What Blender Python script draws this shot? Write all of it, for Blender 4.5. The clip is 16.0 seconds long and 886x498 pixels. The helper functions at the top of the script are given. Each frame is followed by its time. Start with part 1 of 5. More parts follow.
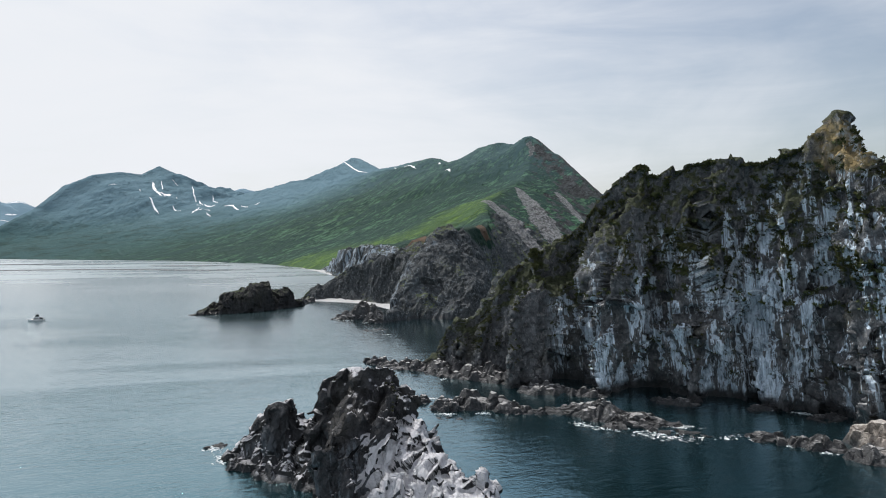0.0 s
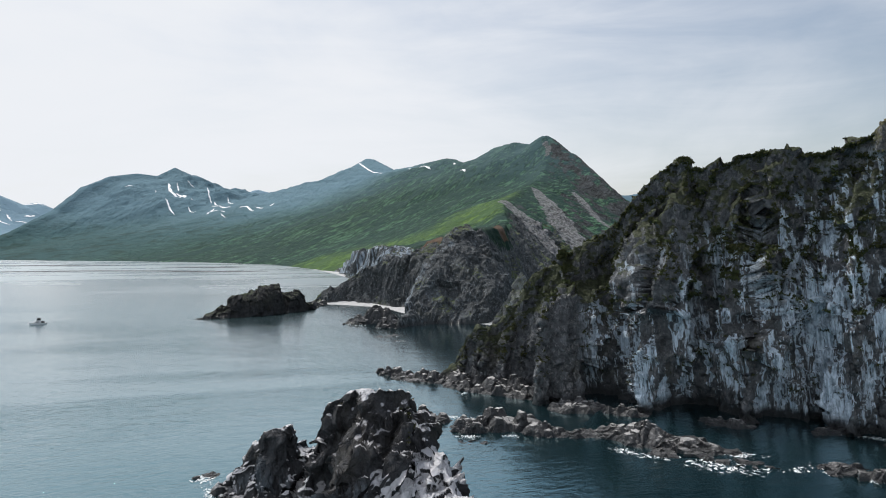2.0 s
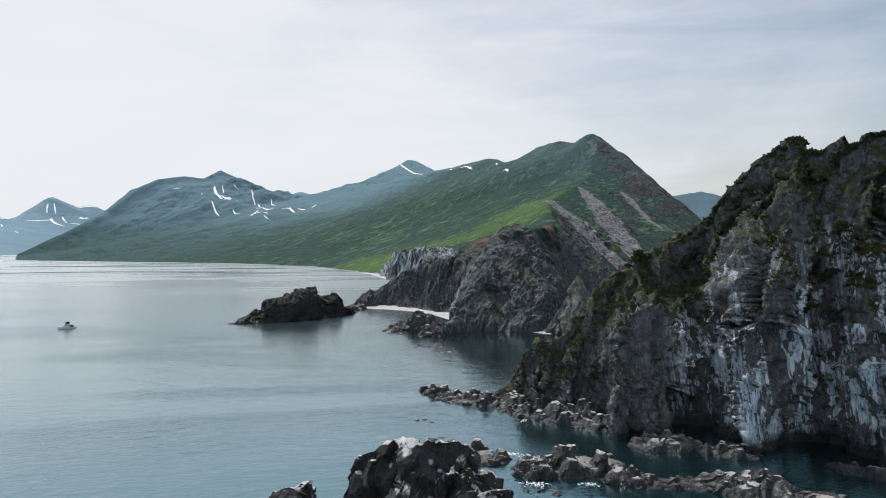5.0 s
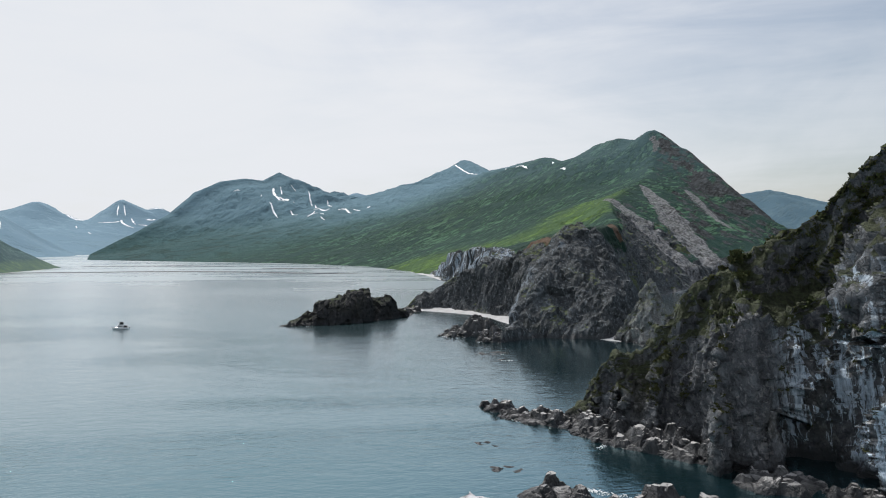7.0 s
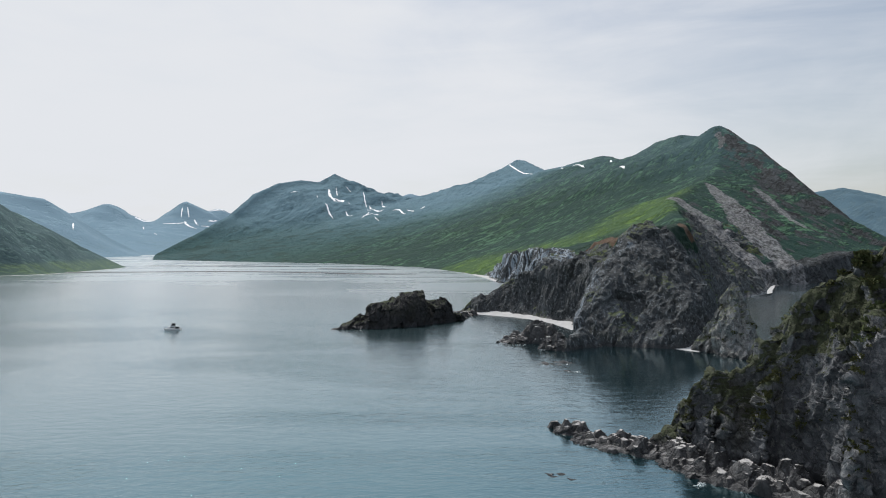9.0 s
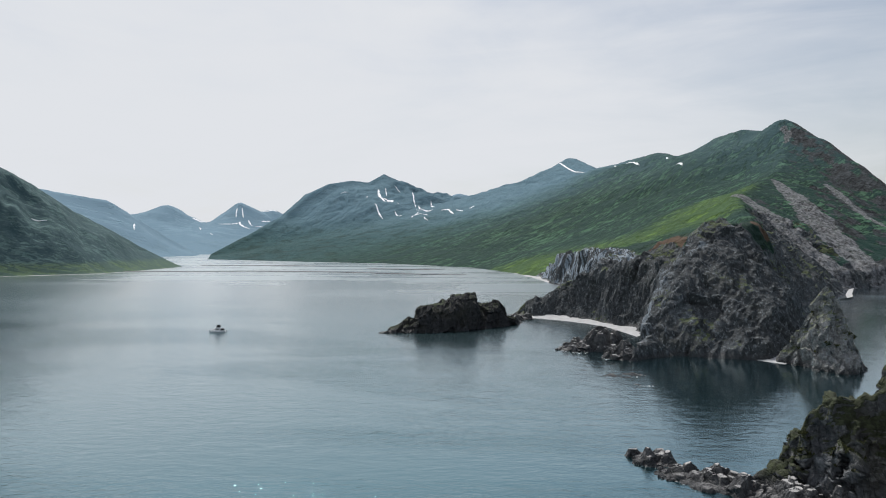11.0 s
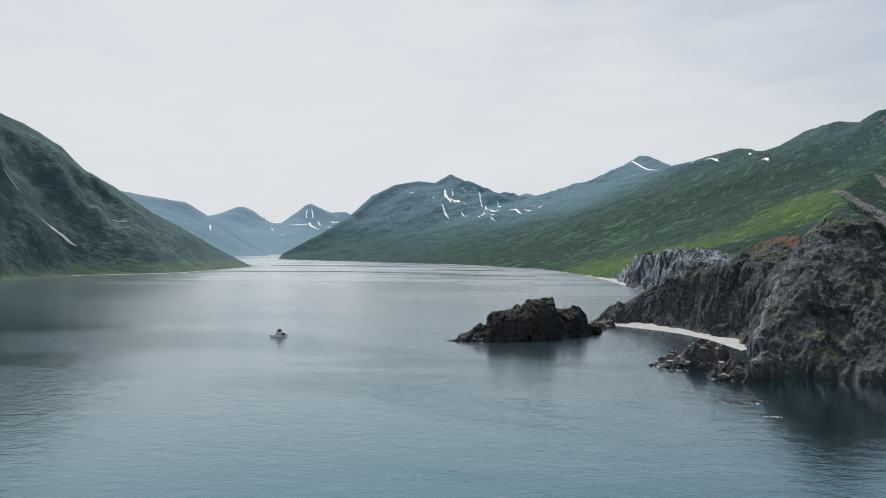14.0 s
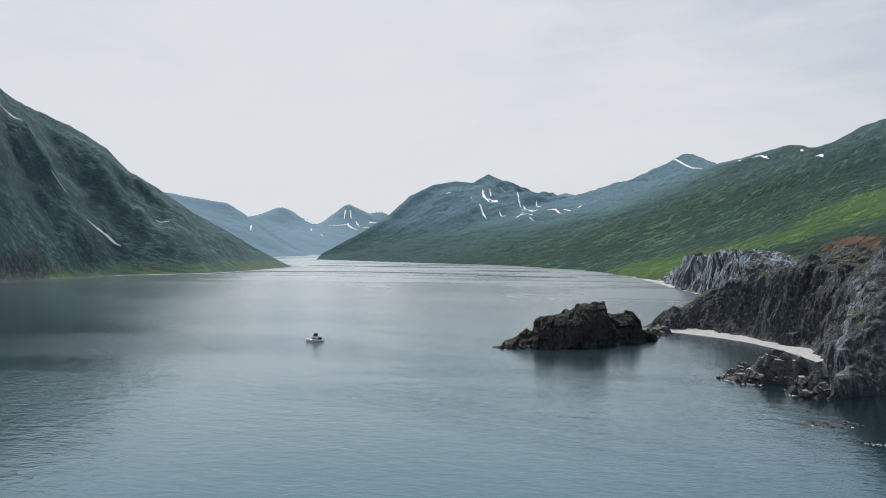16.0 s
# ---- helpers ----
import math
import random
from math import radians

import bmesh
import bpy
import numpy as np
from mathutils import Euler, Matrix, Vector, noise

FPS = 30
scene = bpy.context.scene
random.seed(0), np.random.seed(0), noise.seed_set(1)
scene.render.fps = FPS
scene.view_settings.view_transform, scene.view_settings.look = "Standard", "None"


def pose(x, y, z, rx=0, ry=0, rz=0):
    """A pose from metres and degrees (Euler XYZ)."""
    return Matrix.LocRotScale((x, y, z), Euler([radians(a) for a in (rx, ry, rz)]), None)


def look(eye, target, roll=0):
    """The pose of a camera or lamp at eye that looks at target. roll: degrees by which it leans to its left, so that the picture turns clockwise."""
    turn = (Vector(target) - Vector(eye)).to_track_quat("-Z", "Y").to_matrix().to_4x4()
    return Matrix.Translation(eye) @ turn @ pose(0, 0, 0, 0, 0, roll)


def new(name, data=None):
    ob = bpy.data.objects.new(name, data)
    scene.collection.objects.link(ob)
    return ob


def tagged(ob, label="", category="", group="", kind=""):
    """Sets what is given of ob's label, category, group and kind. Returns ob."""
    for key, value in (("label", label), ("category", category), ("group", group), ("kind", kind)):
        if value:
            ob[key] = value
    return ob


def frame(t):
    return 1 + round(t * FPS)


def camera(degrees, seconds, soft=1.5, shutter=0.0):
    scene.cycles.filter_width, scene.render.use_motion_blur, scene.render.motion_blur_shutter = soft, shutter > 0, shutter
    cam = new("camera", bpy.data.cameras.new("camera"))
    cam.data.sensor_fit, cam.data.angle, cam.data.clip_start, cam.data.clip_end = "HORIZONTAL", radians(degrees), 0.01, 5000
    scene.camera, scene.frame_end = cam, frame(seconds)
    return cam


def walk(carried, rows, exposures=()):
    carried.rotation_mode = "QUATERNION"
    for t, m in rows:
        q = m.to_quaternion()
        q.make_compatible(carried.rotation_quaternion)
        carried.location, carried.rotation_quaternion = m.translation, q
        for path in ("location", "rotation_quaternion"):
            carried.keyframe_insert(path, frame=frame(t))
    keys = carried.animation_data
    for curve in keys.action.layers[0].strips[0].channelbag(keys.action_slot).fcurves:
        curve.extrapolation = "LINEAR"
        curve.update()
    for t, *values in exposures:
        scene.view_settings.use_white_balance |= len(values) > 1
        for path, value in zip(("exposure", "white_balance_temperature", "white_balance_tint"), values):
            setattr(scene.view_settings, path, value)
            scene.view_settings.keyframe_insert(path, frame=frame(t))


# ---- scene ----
cam = camera(70.95, 16.0, soft=1.0)
PATH = [
    # seconds, x, y, z, pitch, roll, yaw
    (0.0, -0.00, 0.00, 49.00, -0.799, -0.064, 3.505),
    (0.5, -0.76, 4.92, 48.93, -0.770, -0.065, 3.800),
    (1.0, -1.51, 9.83, 48.86, -0.741, -0.068, 4.117),
    (1.5, -2.29, 14.74, 48.79, -0.713, -0.070, 4.461),
    (2.0, -3.16, 19.68, 48.71, -0.686, -0.067, 4.823),
    (2.5, -4.14, 24.63, 48.61, -0.660, -0.059, 5.194),
    (3.0, -5.20, 29.59, 48.50, -0.633, -0.049, 5.559),
    (3.5, -6.31, 34.56, 48.38, -0.600, -0.042, 6.006),
    (4.0, -7.44, 39.52, 48.25, -0.555, -0.039, 6.652),
    (4.5, -8.55, 44.48, 48.12, -0.531, -0.038, 7.521),
    (5.0, -9.67, 49.45, 47.98, -0.527, -0.038, 8.571),
    (5.5, -10.86, 54.38, 47.84, -0.530, -0.039, 9.750),
    (6.0, -12.19, 59.26, 47.70, -0.527, -0.039, 11.006),
    (6.5, -13.68, 64.09, 47.58, -0.505, -0.037, 12.287),
    (7.0, -15.30, 68.87, 47.46, -0.462, -0.034, 13.547),
    (7.5, -17.02, 73.59, 47.35, -0.433, -0.026, 14.774),
    (8.0, -18.79, 78.20, 47.25, -0.412, -0.015, 16.002),
    (8.5, -20.60, 82.65, 47.19, -0.395, -0.001, 17.215),
    (9.0, -22.47, 86.98, 47.15, -0.389, 0.018, 18.457),
    (9.5, -24.43, 91.28, 47.10, -0.387, 0.028, 19.644),
    (10.0, -26.50, 95.65, 47.05, -0.387, 0.029, 20.769),
    (10.5, -28.73, 100.19, 46.96, -0.388, 0.028, 21.859),
    (11.0, -31.08, 104.82, 46.86, -0.389, 0.030, 22.943),
    (11.5, -33.50, 109.37, 46.77, -0.391, 0.041, 24.047),
    (12.0, -35.94, 113.69, 46.70, -0.391, 0.063, 25.141),
    (12.5, -38.39, 117.72, 46.67, -0.383, 0.079, 26.080),
    (13.0, -40.86, 121.56, 46.66, -0.371, 0.091, 27.032),
    (13.5, -43.39, 125.24, 46.66, -0.357, 0.102, 27.997),
    (14.0, -45.98, 128.82, 46.67, -0.345, 0.113, 29.005),
    (14.5, -48.66, 132.26, 46.70, -0.335, 0.124, 29.990),
    (15.0, -51.42, 135.55, 46.74, -0.329, 0.133, 30.942),
    (15.5, -54.21, 138.78, 46.79, -0.326, 0.137, 31.824),
    (16.0, -56.98, 142.04, 46.83, -0.326, 0.138, 32.416),
]
walk(cam, [(t, pose(x, y, z, 90 + pitch, 0, yaw) @ pose(0, 0, 0, 0, 0, roll)) for t, x, y, z, pitch, roll, yaw in PATH], exposures=[(0.0, 0.05), (4.0, 0.04), (8.0, -0.06), (12.0, -0.15), (16.0, -0.17)])

# ---------------------------------------------------------------- light
SUN_AZ, SUN_EL = 43.0, 55.0          # degrees left of +y, and above the sea
sun = new("sun", bpy.data.lights.new("sun", "SUN"))
sun.data.energy, sun.data.angle, sun.data.color = 4.0, radians(7.0), (1.0, 0.965, 0.92)
sun_way = Vector((-math.sin(radians(SUN_AZ)) * math.cos(radians(SUN_EL)), math.cos(radians(SUN_AZ)) * math.cos(radians(SUN_EL)), math.sin(radians(SUN_EL))))
sun.matrix_world = look(sun_way * 3000, (0, 0, 0))

world = bpy.data.worlds.new("sky")
scene.world = world
world.use_nodes = True


class Nodes:
    """A short way to write node trees."""

    def __init__(self, tree):
        self.tree = tree
        tree.nodes.clear()

    def add(self, kind, inputs=None, operation="", feature="", interpolation="", attribute="", clamp=False):
        node = self.tree.nodes.new(kind)
        if operation:
            node.operation = operation
        if feature:
            node.feature = feature
        if interpolation:
            node.interpolation_type = interpolation
        if attribute:
            node.attribute_name = attribute
        if clamp:
            node.use_clamp = True
        for key, value in (inputs or {}).items():
            socket = node.inputs[key]
            if isinstance(value, bpy.types.NodeSocket):
                self.tree.links.new(value, socket)
            else:
                socket.default_value = value
        return node

    def math(self, op, a, b=0.0, c=0.0, clamp=False):
        return self.add("ShaderNodeMath", {0: a, 1: b, 2: c}, operation=op, clamp=clamp).outputs[0]

    def step(self, value, low, high, to_low=0.0, to_high=1.0):
        return self.add("ShaderNodeMapRange", {"Value": value, "From Min": low, "From Max": high, "To Min": to_low, "To Max": to_high}, interpolation="SMOOTHSTEP").outputs[0]

    def mix(self, fac, a, b, blend="MIX"):
        node = self.tree.nodes.new("ShaderNodeMix")
        node.data_type, node.blend_type = "RGBA", blend
        for index, value in ((0, fac), (6, a), (7, b)):
            if isinstance(value, bpy.types.NodeSocket):
                self.tree.links.new(value, node.inputs[index])
            else:
                node.inputs[index].default_value = (*value, 1) if index > 0 and len(value) == 3 else value
        return node.outputs[2]

    def place(self, scale=(1, 1, 1), turn=(0, 0, 0)):
        coords = self.add("ShaderNodeTexCoord").outputs["Object"]
        turned = self.add("ShaderNodeMapping", {"Vector": coords, "Rotation": [radians(a) for a in turn]}).outputs[0]
        return self.add("ShaderNodeMapping", {"Vector": turned, "Scale": scale}).outputs[0]

    def noise(self, where, scale, detail=4.0, rough=0.55, warp=0.0):
        return self.add("ShaderNodeTexNoise", {"Vector": where, "Scale": scale, "Detail": detail, "Roughness": rough, "Distortion": warp}).outputs[0]

    def attr(self, name):
        return self.add("ShaderNodeAttribute", attribute=name).outputs["Fac"]

    def up(self):
        return self.add("ShaderNodeSeparateXYZ", {0: self.add("ShaderNodeNewGeometry").outputs["Normal"]}).outputs[2]

    def height(self):
        return self.add("ShaderNodeSeparateXYZ", {0: self.add("ShaderNodeNewGeometry").outputs["Position"]}).outputs[2]

    def bump(self, height, strength, distance, normal=None):
        ins = {"Height": height, "Strength": strength, "Distance": distance}
        if normal:
            ins["Normal"] = normal
        return self.add("ShaderNodeBump", ins).outputs[0]

    def surface(self, color, rough=0.9, normal=None, spec=0.3, **more):
        ins = {"Base Color": color, "Roughness": rough, "Specular IOR Level": spec, **more}
        if normal:
            ins["Normal"] = normal
        shader = self.add("ShaderNodeBsdfPrincipled", ins)
        self.add("ShaderNodeOutputMaterial", {0: shader.outputs[0]})


# Thin bright haze and cloud over a clear sky, thickest towards the sun.
n = Nodes(world.node_tree)
way = n.add("ShaderNodeTexCoord").outputs["Generated"]
clear = n.add("ShaderNodeTexSky")
clear.sky_type, clear.sun_disc, clear.air_density, clear.dust_density = "NISHITA", False, 1.2, 2.0
clear.sun_elevation, clear.sun_rotation = radians(SUN_EL), radians(-SUN_AZ)
clear_light = n.add("ShaderNodeBackground", {"Color": clear.outputs[0], "Strength": 0.096})
flat = n.add("ShaderNodeMapping", {"Vector": way, "Scale": (1.0, 1.0, 3.2)}).outputs[0]
cloud = n.noise(flat, 1.7, 6.0, 0.55, 0.6)
streak = n.noise(n.add("ShaderNodeMapping", {"Vector": way, "Scale": (1.2, 2.0, 7.0), "Rotation": (0.15, 0.1, 0.5)}).outputs[0], 2.2, 5.0, 0.6, 0.8)
sunward = n.add("ShaderNodeVectorMath", {0: way, 1: (-0.66, 0.50, 0.56)}, operation="DOT_PRODUCT").outputs["Value"]  # the haze is brightest low in the west
parts = n.add("ShaderNodeSeparateXYZ", {0: way})
veil = n.math("ADD", n.math("MULTIPLY", sunward, 0.75), n.math("MULTIPLY", n.math("SUBTRACT", cloud, 0.5), 0.85))
veil = n.math("ADD", veil, n.math("MULTIPLY", n.math("SUBTRACT", streak, 0.5), 0.35))
veil = n.math("ADD", veil, n.math("MULTIPLY", n.math("SUBTRACT", 0.35, parts.outputs[2]), 0.55))
veil = n.step(veil, 0.10, 0.86, 0.12, 1.0)
veil = n.math("MAXIMUM", veil, n.step(n.math("ADD", parts.outputs[1], n.math("MULTIPLY", n.math("SUBTRACT", cloud, 0.5), 0.5)), 0.05, -0.5, 0.0, 0.75))  # thin cloud added to the unseen southern sky, to fill shaded faces
around = n.add("ShaderNodeVectorMath", {0: way, 1: tuple(sun_way)}, operation="DOT_PRODUCT").outputs["Value"]  # thin cloud glows about the veiled sun
glow = n.add("ShaderNodeMapRange", {"Value": around, "From Min": 0.86, "From Max": 1.0, "To Min": 0.885, "To Max": 1.25}, interpolation="SMOOTHSTEP").outputs[0]
haze_light = n.add("ShaderNodeBackground", {"Color": (0.925, 0.952, 1.0, 1), "Strength": glow})
mixed = n.add("ShaderNodeMixShader", {0: veil, 1: clear_light.outputs[0], 2: haze_light.outputs[0]})
n.add("ShaderNodeOutputWorld", {0: mixed.outputs[0]})


# ---------------------------------------------------------------- noise and shapes
def lattice(ix, iy, iz, seed):
    h = (ix.astype(np.int64) * 374761393 + iy.astype(np.int64) * 668265263 + iz.astype(np.int64) * 2147483647 + seed * 974634777) & 0xFFFFFFFF
    h = ((h ^ (h >> 13)) * 1274126177) & 0xFFFFFFFF
    h = ((h ^ (h >> 16)) * 2246822519) & 0xFFFFFFFF
    return h ^ (h >> 15)


def perlin(p, seed=0):
    """Gradient noise at the rows of p, about -1 to 1."""
    cell = np.floor(p)
    f = p - cell
    cell = cell.astype(np.int64)
    w = f * f * f * (f * (f * 6 - 15) + 10)
    total = np.zeros(len(p))
    for corner in range(8):
        d = np.array([corner & 1, corner >> 1 & 1, corner >> 2 & 1])
        h = lattice(*(cell + d).T, seed)
        g = np.stack([(h & 1023) / 511.5 - 1, (h >> 10 & 1023) / 511.5 - 1, (h >> 20 & 1023) / 511.5 - 1], 1)
        weight = np.prod(np.where(d, w, 1 - w), 1)
        total += weight * ((f - d) * g).sum(1)
    return total * 1.1


def fbm(p, octaves=4, gain=0.5, seed=0, ridged=False):
    total, amp, norm = np.zeros(len(p)), 1.0, 0.0
    for o in range(octaves):
        v = perlin(p * 2.03**o + 17.3 * o, seed + o)
        total += amp * ((1 - 2 * np.abs(v)) if ridged else v)
        norm += amp
        amp *= gain
    return total / norm


def blocks(p, seed=0):
    """Cells like broken rock: a random step for each cell, the distance to its joint, and a random lean of its face."""
    cell = np.floor(p).astype(np.int64)
    f1, f2, pick, tilt = np.full(len(p), 9.0), np.full(len(p), 9.0), np.zeros(len(p)), np.zeros(len(p))
    for i in (-1, 0, 1):
        for j in (-1, 0, 1):
            for k in (-1, 0, 1):
                c = cell + (i, j, k)
                h = lattice(*c.T, seed)
                spot = c + np.stack([(h & 1023) / 1023, (h >> 10 & 1023) / 1023, (h >> 20 & 1023) / 1023], 1)
                d = ((spot - p) ** 2).sum(1)
                near = d < f1
                f2 = np.where(near, f1, np.minimum(f2, d))
                pick = np.where(near, (h >> 7 & 4095) / 4095, pick)
                lean = np.stack([(h >> 3 & 255) / 127.5 - 1, (h >> 11 & 255) / 127.5 - 1, (h >> 19 & 255) / 127.5 - 1], 1)
                tilt = np.where(near, ((p - spot) * lean).sum(1), tilt)
                f1 = np.where(near, d, f1)
    return pick, np.sqrt(f2) - np.sqrt(f1), tilt


def smooth(a, low, high):
    t = np.clip((a - low) / (high - low), 0, 1)
    return t * t * (3 - 2 * t)


def curve(points, count=None, spacing=None):
    """A smooth line through the points, resampled at even steps."""
    p = np.array(points, float)
    ext = np.vstack([2 * p[0] - p[1], p, 2 * p[-1] - p[-2]])
    out = []
    for i in range(len(p) - 1):
        a, b, c, d = ext[i : i + 4]
        t = np.linspace(0, 1, 24, endpoint=False)[:, None]
        out.append(0.5 * (2 * b + (c - a) * t + (2 * a - 5 * b + 4 * c - d) * t**2 + (3 * b - a - 3 * c + d) * t**3))
    line = np.vstack([*out, p[-1:]])
    s = np.r_[0, np.cumsum(np.linalg.norm(np.diff(line, axis=0), axis=1))]
    count = count or max(3, int(s[-1] / spacing))
    return np.stack([np.interp(np.linspace(0, s[-1], count), s, col) for col in line.T], 1)


def near_line(x, y, line):
    """Distance from places to a line in plan, and the line's last column there, blended between near stretches."""
    line = np.array(line, float)
    best, value, weight = np.full(x.shape, 1e9), np.zeros(x.shape), np.zeros(x.shape)
    for a, b in zip(line[:-1], line[1:]):
        e = b[:2] - a[:2]
        t = np.clip(((x - a[0]) * e[0] + (y - a[1]) * e[1]) / (e @ e + 1e-9), 0, 1)
        d = np.hypot(x - a[0] - t * e[0], y - a[1] - t * e[1])
        best = np.minimum(best, d)
        w = (d + 2.0) ** -5
        value += w * (a[-1] + t * (b[-1] - a[-1]))
        weight += w
    return best, value / weight


def inside(x, y, shore):
    """Distance to the closed shore, above zero on the land."""
    ring = np.array([*shore, shore[0]], float)
    d, _ = near_line(x, y, ring)
    hit = np.zeros(x.shape, bool)
    for a, b in zip(ring[:-1], ring[1:]):
        across = (a[1] > y) != (b[1] > y)
        with np.errstate(divide="ignore", invalid="ignore"):
            hit ^= across & (x < (b[0] - a[0]) * (y - a[1]) / (b[1] - a[1]) + a[0])
    return np.where(hit, d, -d)


def grid_mesh(name, verts, material, keep=None, attrs=None, shade=True, parent=None, faces=None):
    """A mesh from a grid of places (rows, columns, 3)."""
    rows, cols = verts.shape[:2]
    ids = np.arange(rows * cols).reshape(rows, cols)
    quads = np.stack([ids[:-1, :-1], ids[:-1, 1:], ids[1:, 1:], ids[1:, :-1]], -1).reshape(-1, 4)
    flatv = verts.reshape(-1, 3)
    if faces is not None:
        quads = quads[faces[:-1, :-1].ravel()]
    if keep is not None:
        quads = quads[keep.ravel()[quads].any(1)]
    used = np.unique(quads)
    back = np.full(len(flatv), -1)
    back[used] = np.arange(len(used))
    quads, flatv = back[quads], flatv[used]
    me = bpy.data.meshes.new(name)
    me.vertices.add(len(flatv))
    me.vertices.foreach_set("co", flatv.ravel().astype(np.float32))
    me.loops.add(quads.size)
    me.loops.foreach_set("vertex_index", quads.ravel().astype(np.int32))
    me.polygons.add(len(quads))
    me.polygons.foreach_set("loop_start", np.arange(0, quads.size, 4, dtype=np.int32))
    me.polygons.foreach_set("use_smooth", np.full(len(quads), shade))
    for key, value in (attrs or {}).items():
        layer = me.attributes.new(key, "FLOAT", "POINT")
        layer.data.foreach_set("value", value.ravel()[used].astype(np.float32))
    me.update(calc_edges=True)
    me.validate()
    me.materials.append(material)
    ob = new(name, me)
    if parent:
        ob.parent = parent
    return ob


def grid_normals(v):
    du, dv = np.gradient(v, axis=0), np.gradient(v, axis=1)
    nor = np.cross(dv, du)
    return nor / (np.linalg.norm(nor, axis=2, keepdims=True) + 1e-9)


def soft_normals(v, passes=7):
    """Normals of the grid's larger forms."""
    for _ in range(passes):
        p = np.pad(v, ((1, 1), (1, 1), (0, 0)), "edge")
        v = (p[:-2, 1:-1] + p[2:, 1:-1] + p[1:-1, :-2] + p[1:-1, 2:] + v) / 5
    return grid_normals(v)


def roughen(v, layers, taper=None, fine_taper=None, grain=(0.1, 0.0, 1.0)):
    """Push a grid of places out along its normals, layer by layer: (kind, size in metres, height, stretch up, seed)."""
    for kind, size, amount, tall, seed in layers:
        nor = soft_normals(v)
        g = np.array(grain) / np.linalg.norm(grain)
        p = v.reshape(-1, 3) / size
        p = p - np.outer(p @ g, g) * (1 - 1 / tall)
        if kind == "ridged":
            d = fbm(p, 2, 0.5, seed, True) - 0.3
        else:
            tilt = np.stack([p[:, 0] + 0.35 * p[:, 2], p[:, 1], p[:, 2] - 0.35 * p[:, 0]], 1)
            pick, joint, face = blocks(tilt + 0.12 * perlin(p * 2.0, seed)[:, None], seed)
            d = 0.7 * (pick - 0.5) + 1.15 * face - 0.06 * (1 - smooth(joint, 0.0, 0.08))
        d = d.reshape(v.shape[:2])
        if taper is not None:
            d = d * (fine_taper if fine_taper is not None and size < 10 else taper)
        v = v + nor * (amount * d)[..., None]
    return v


# ---------------------------------------------------------------- materials
def material(name):
    m = bpy.data.materials.new(name)
    m.use_nodes = True
    return m, Nodes(m.node_tree)


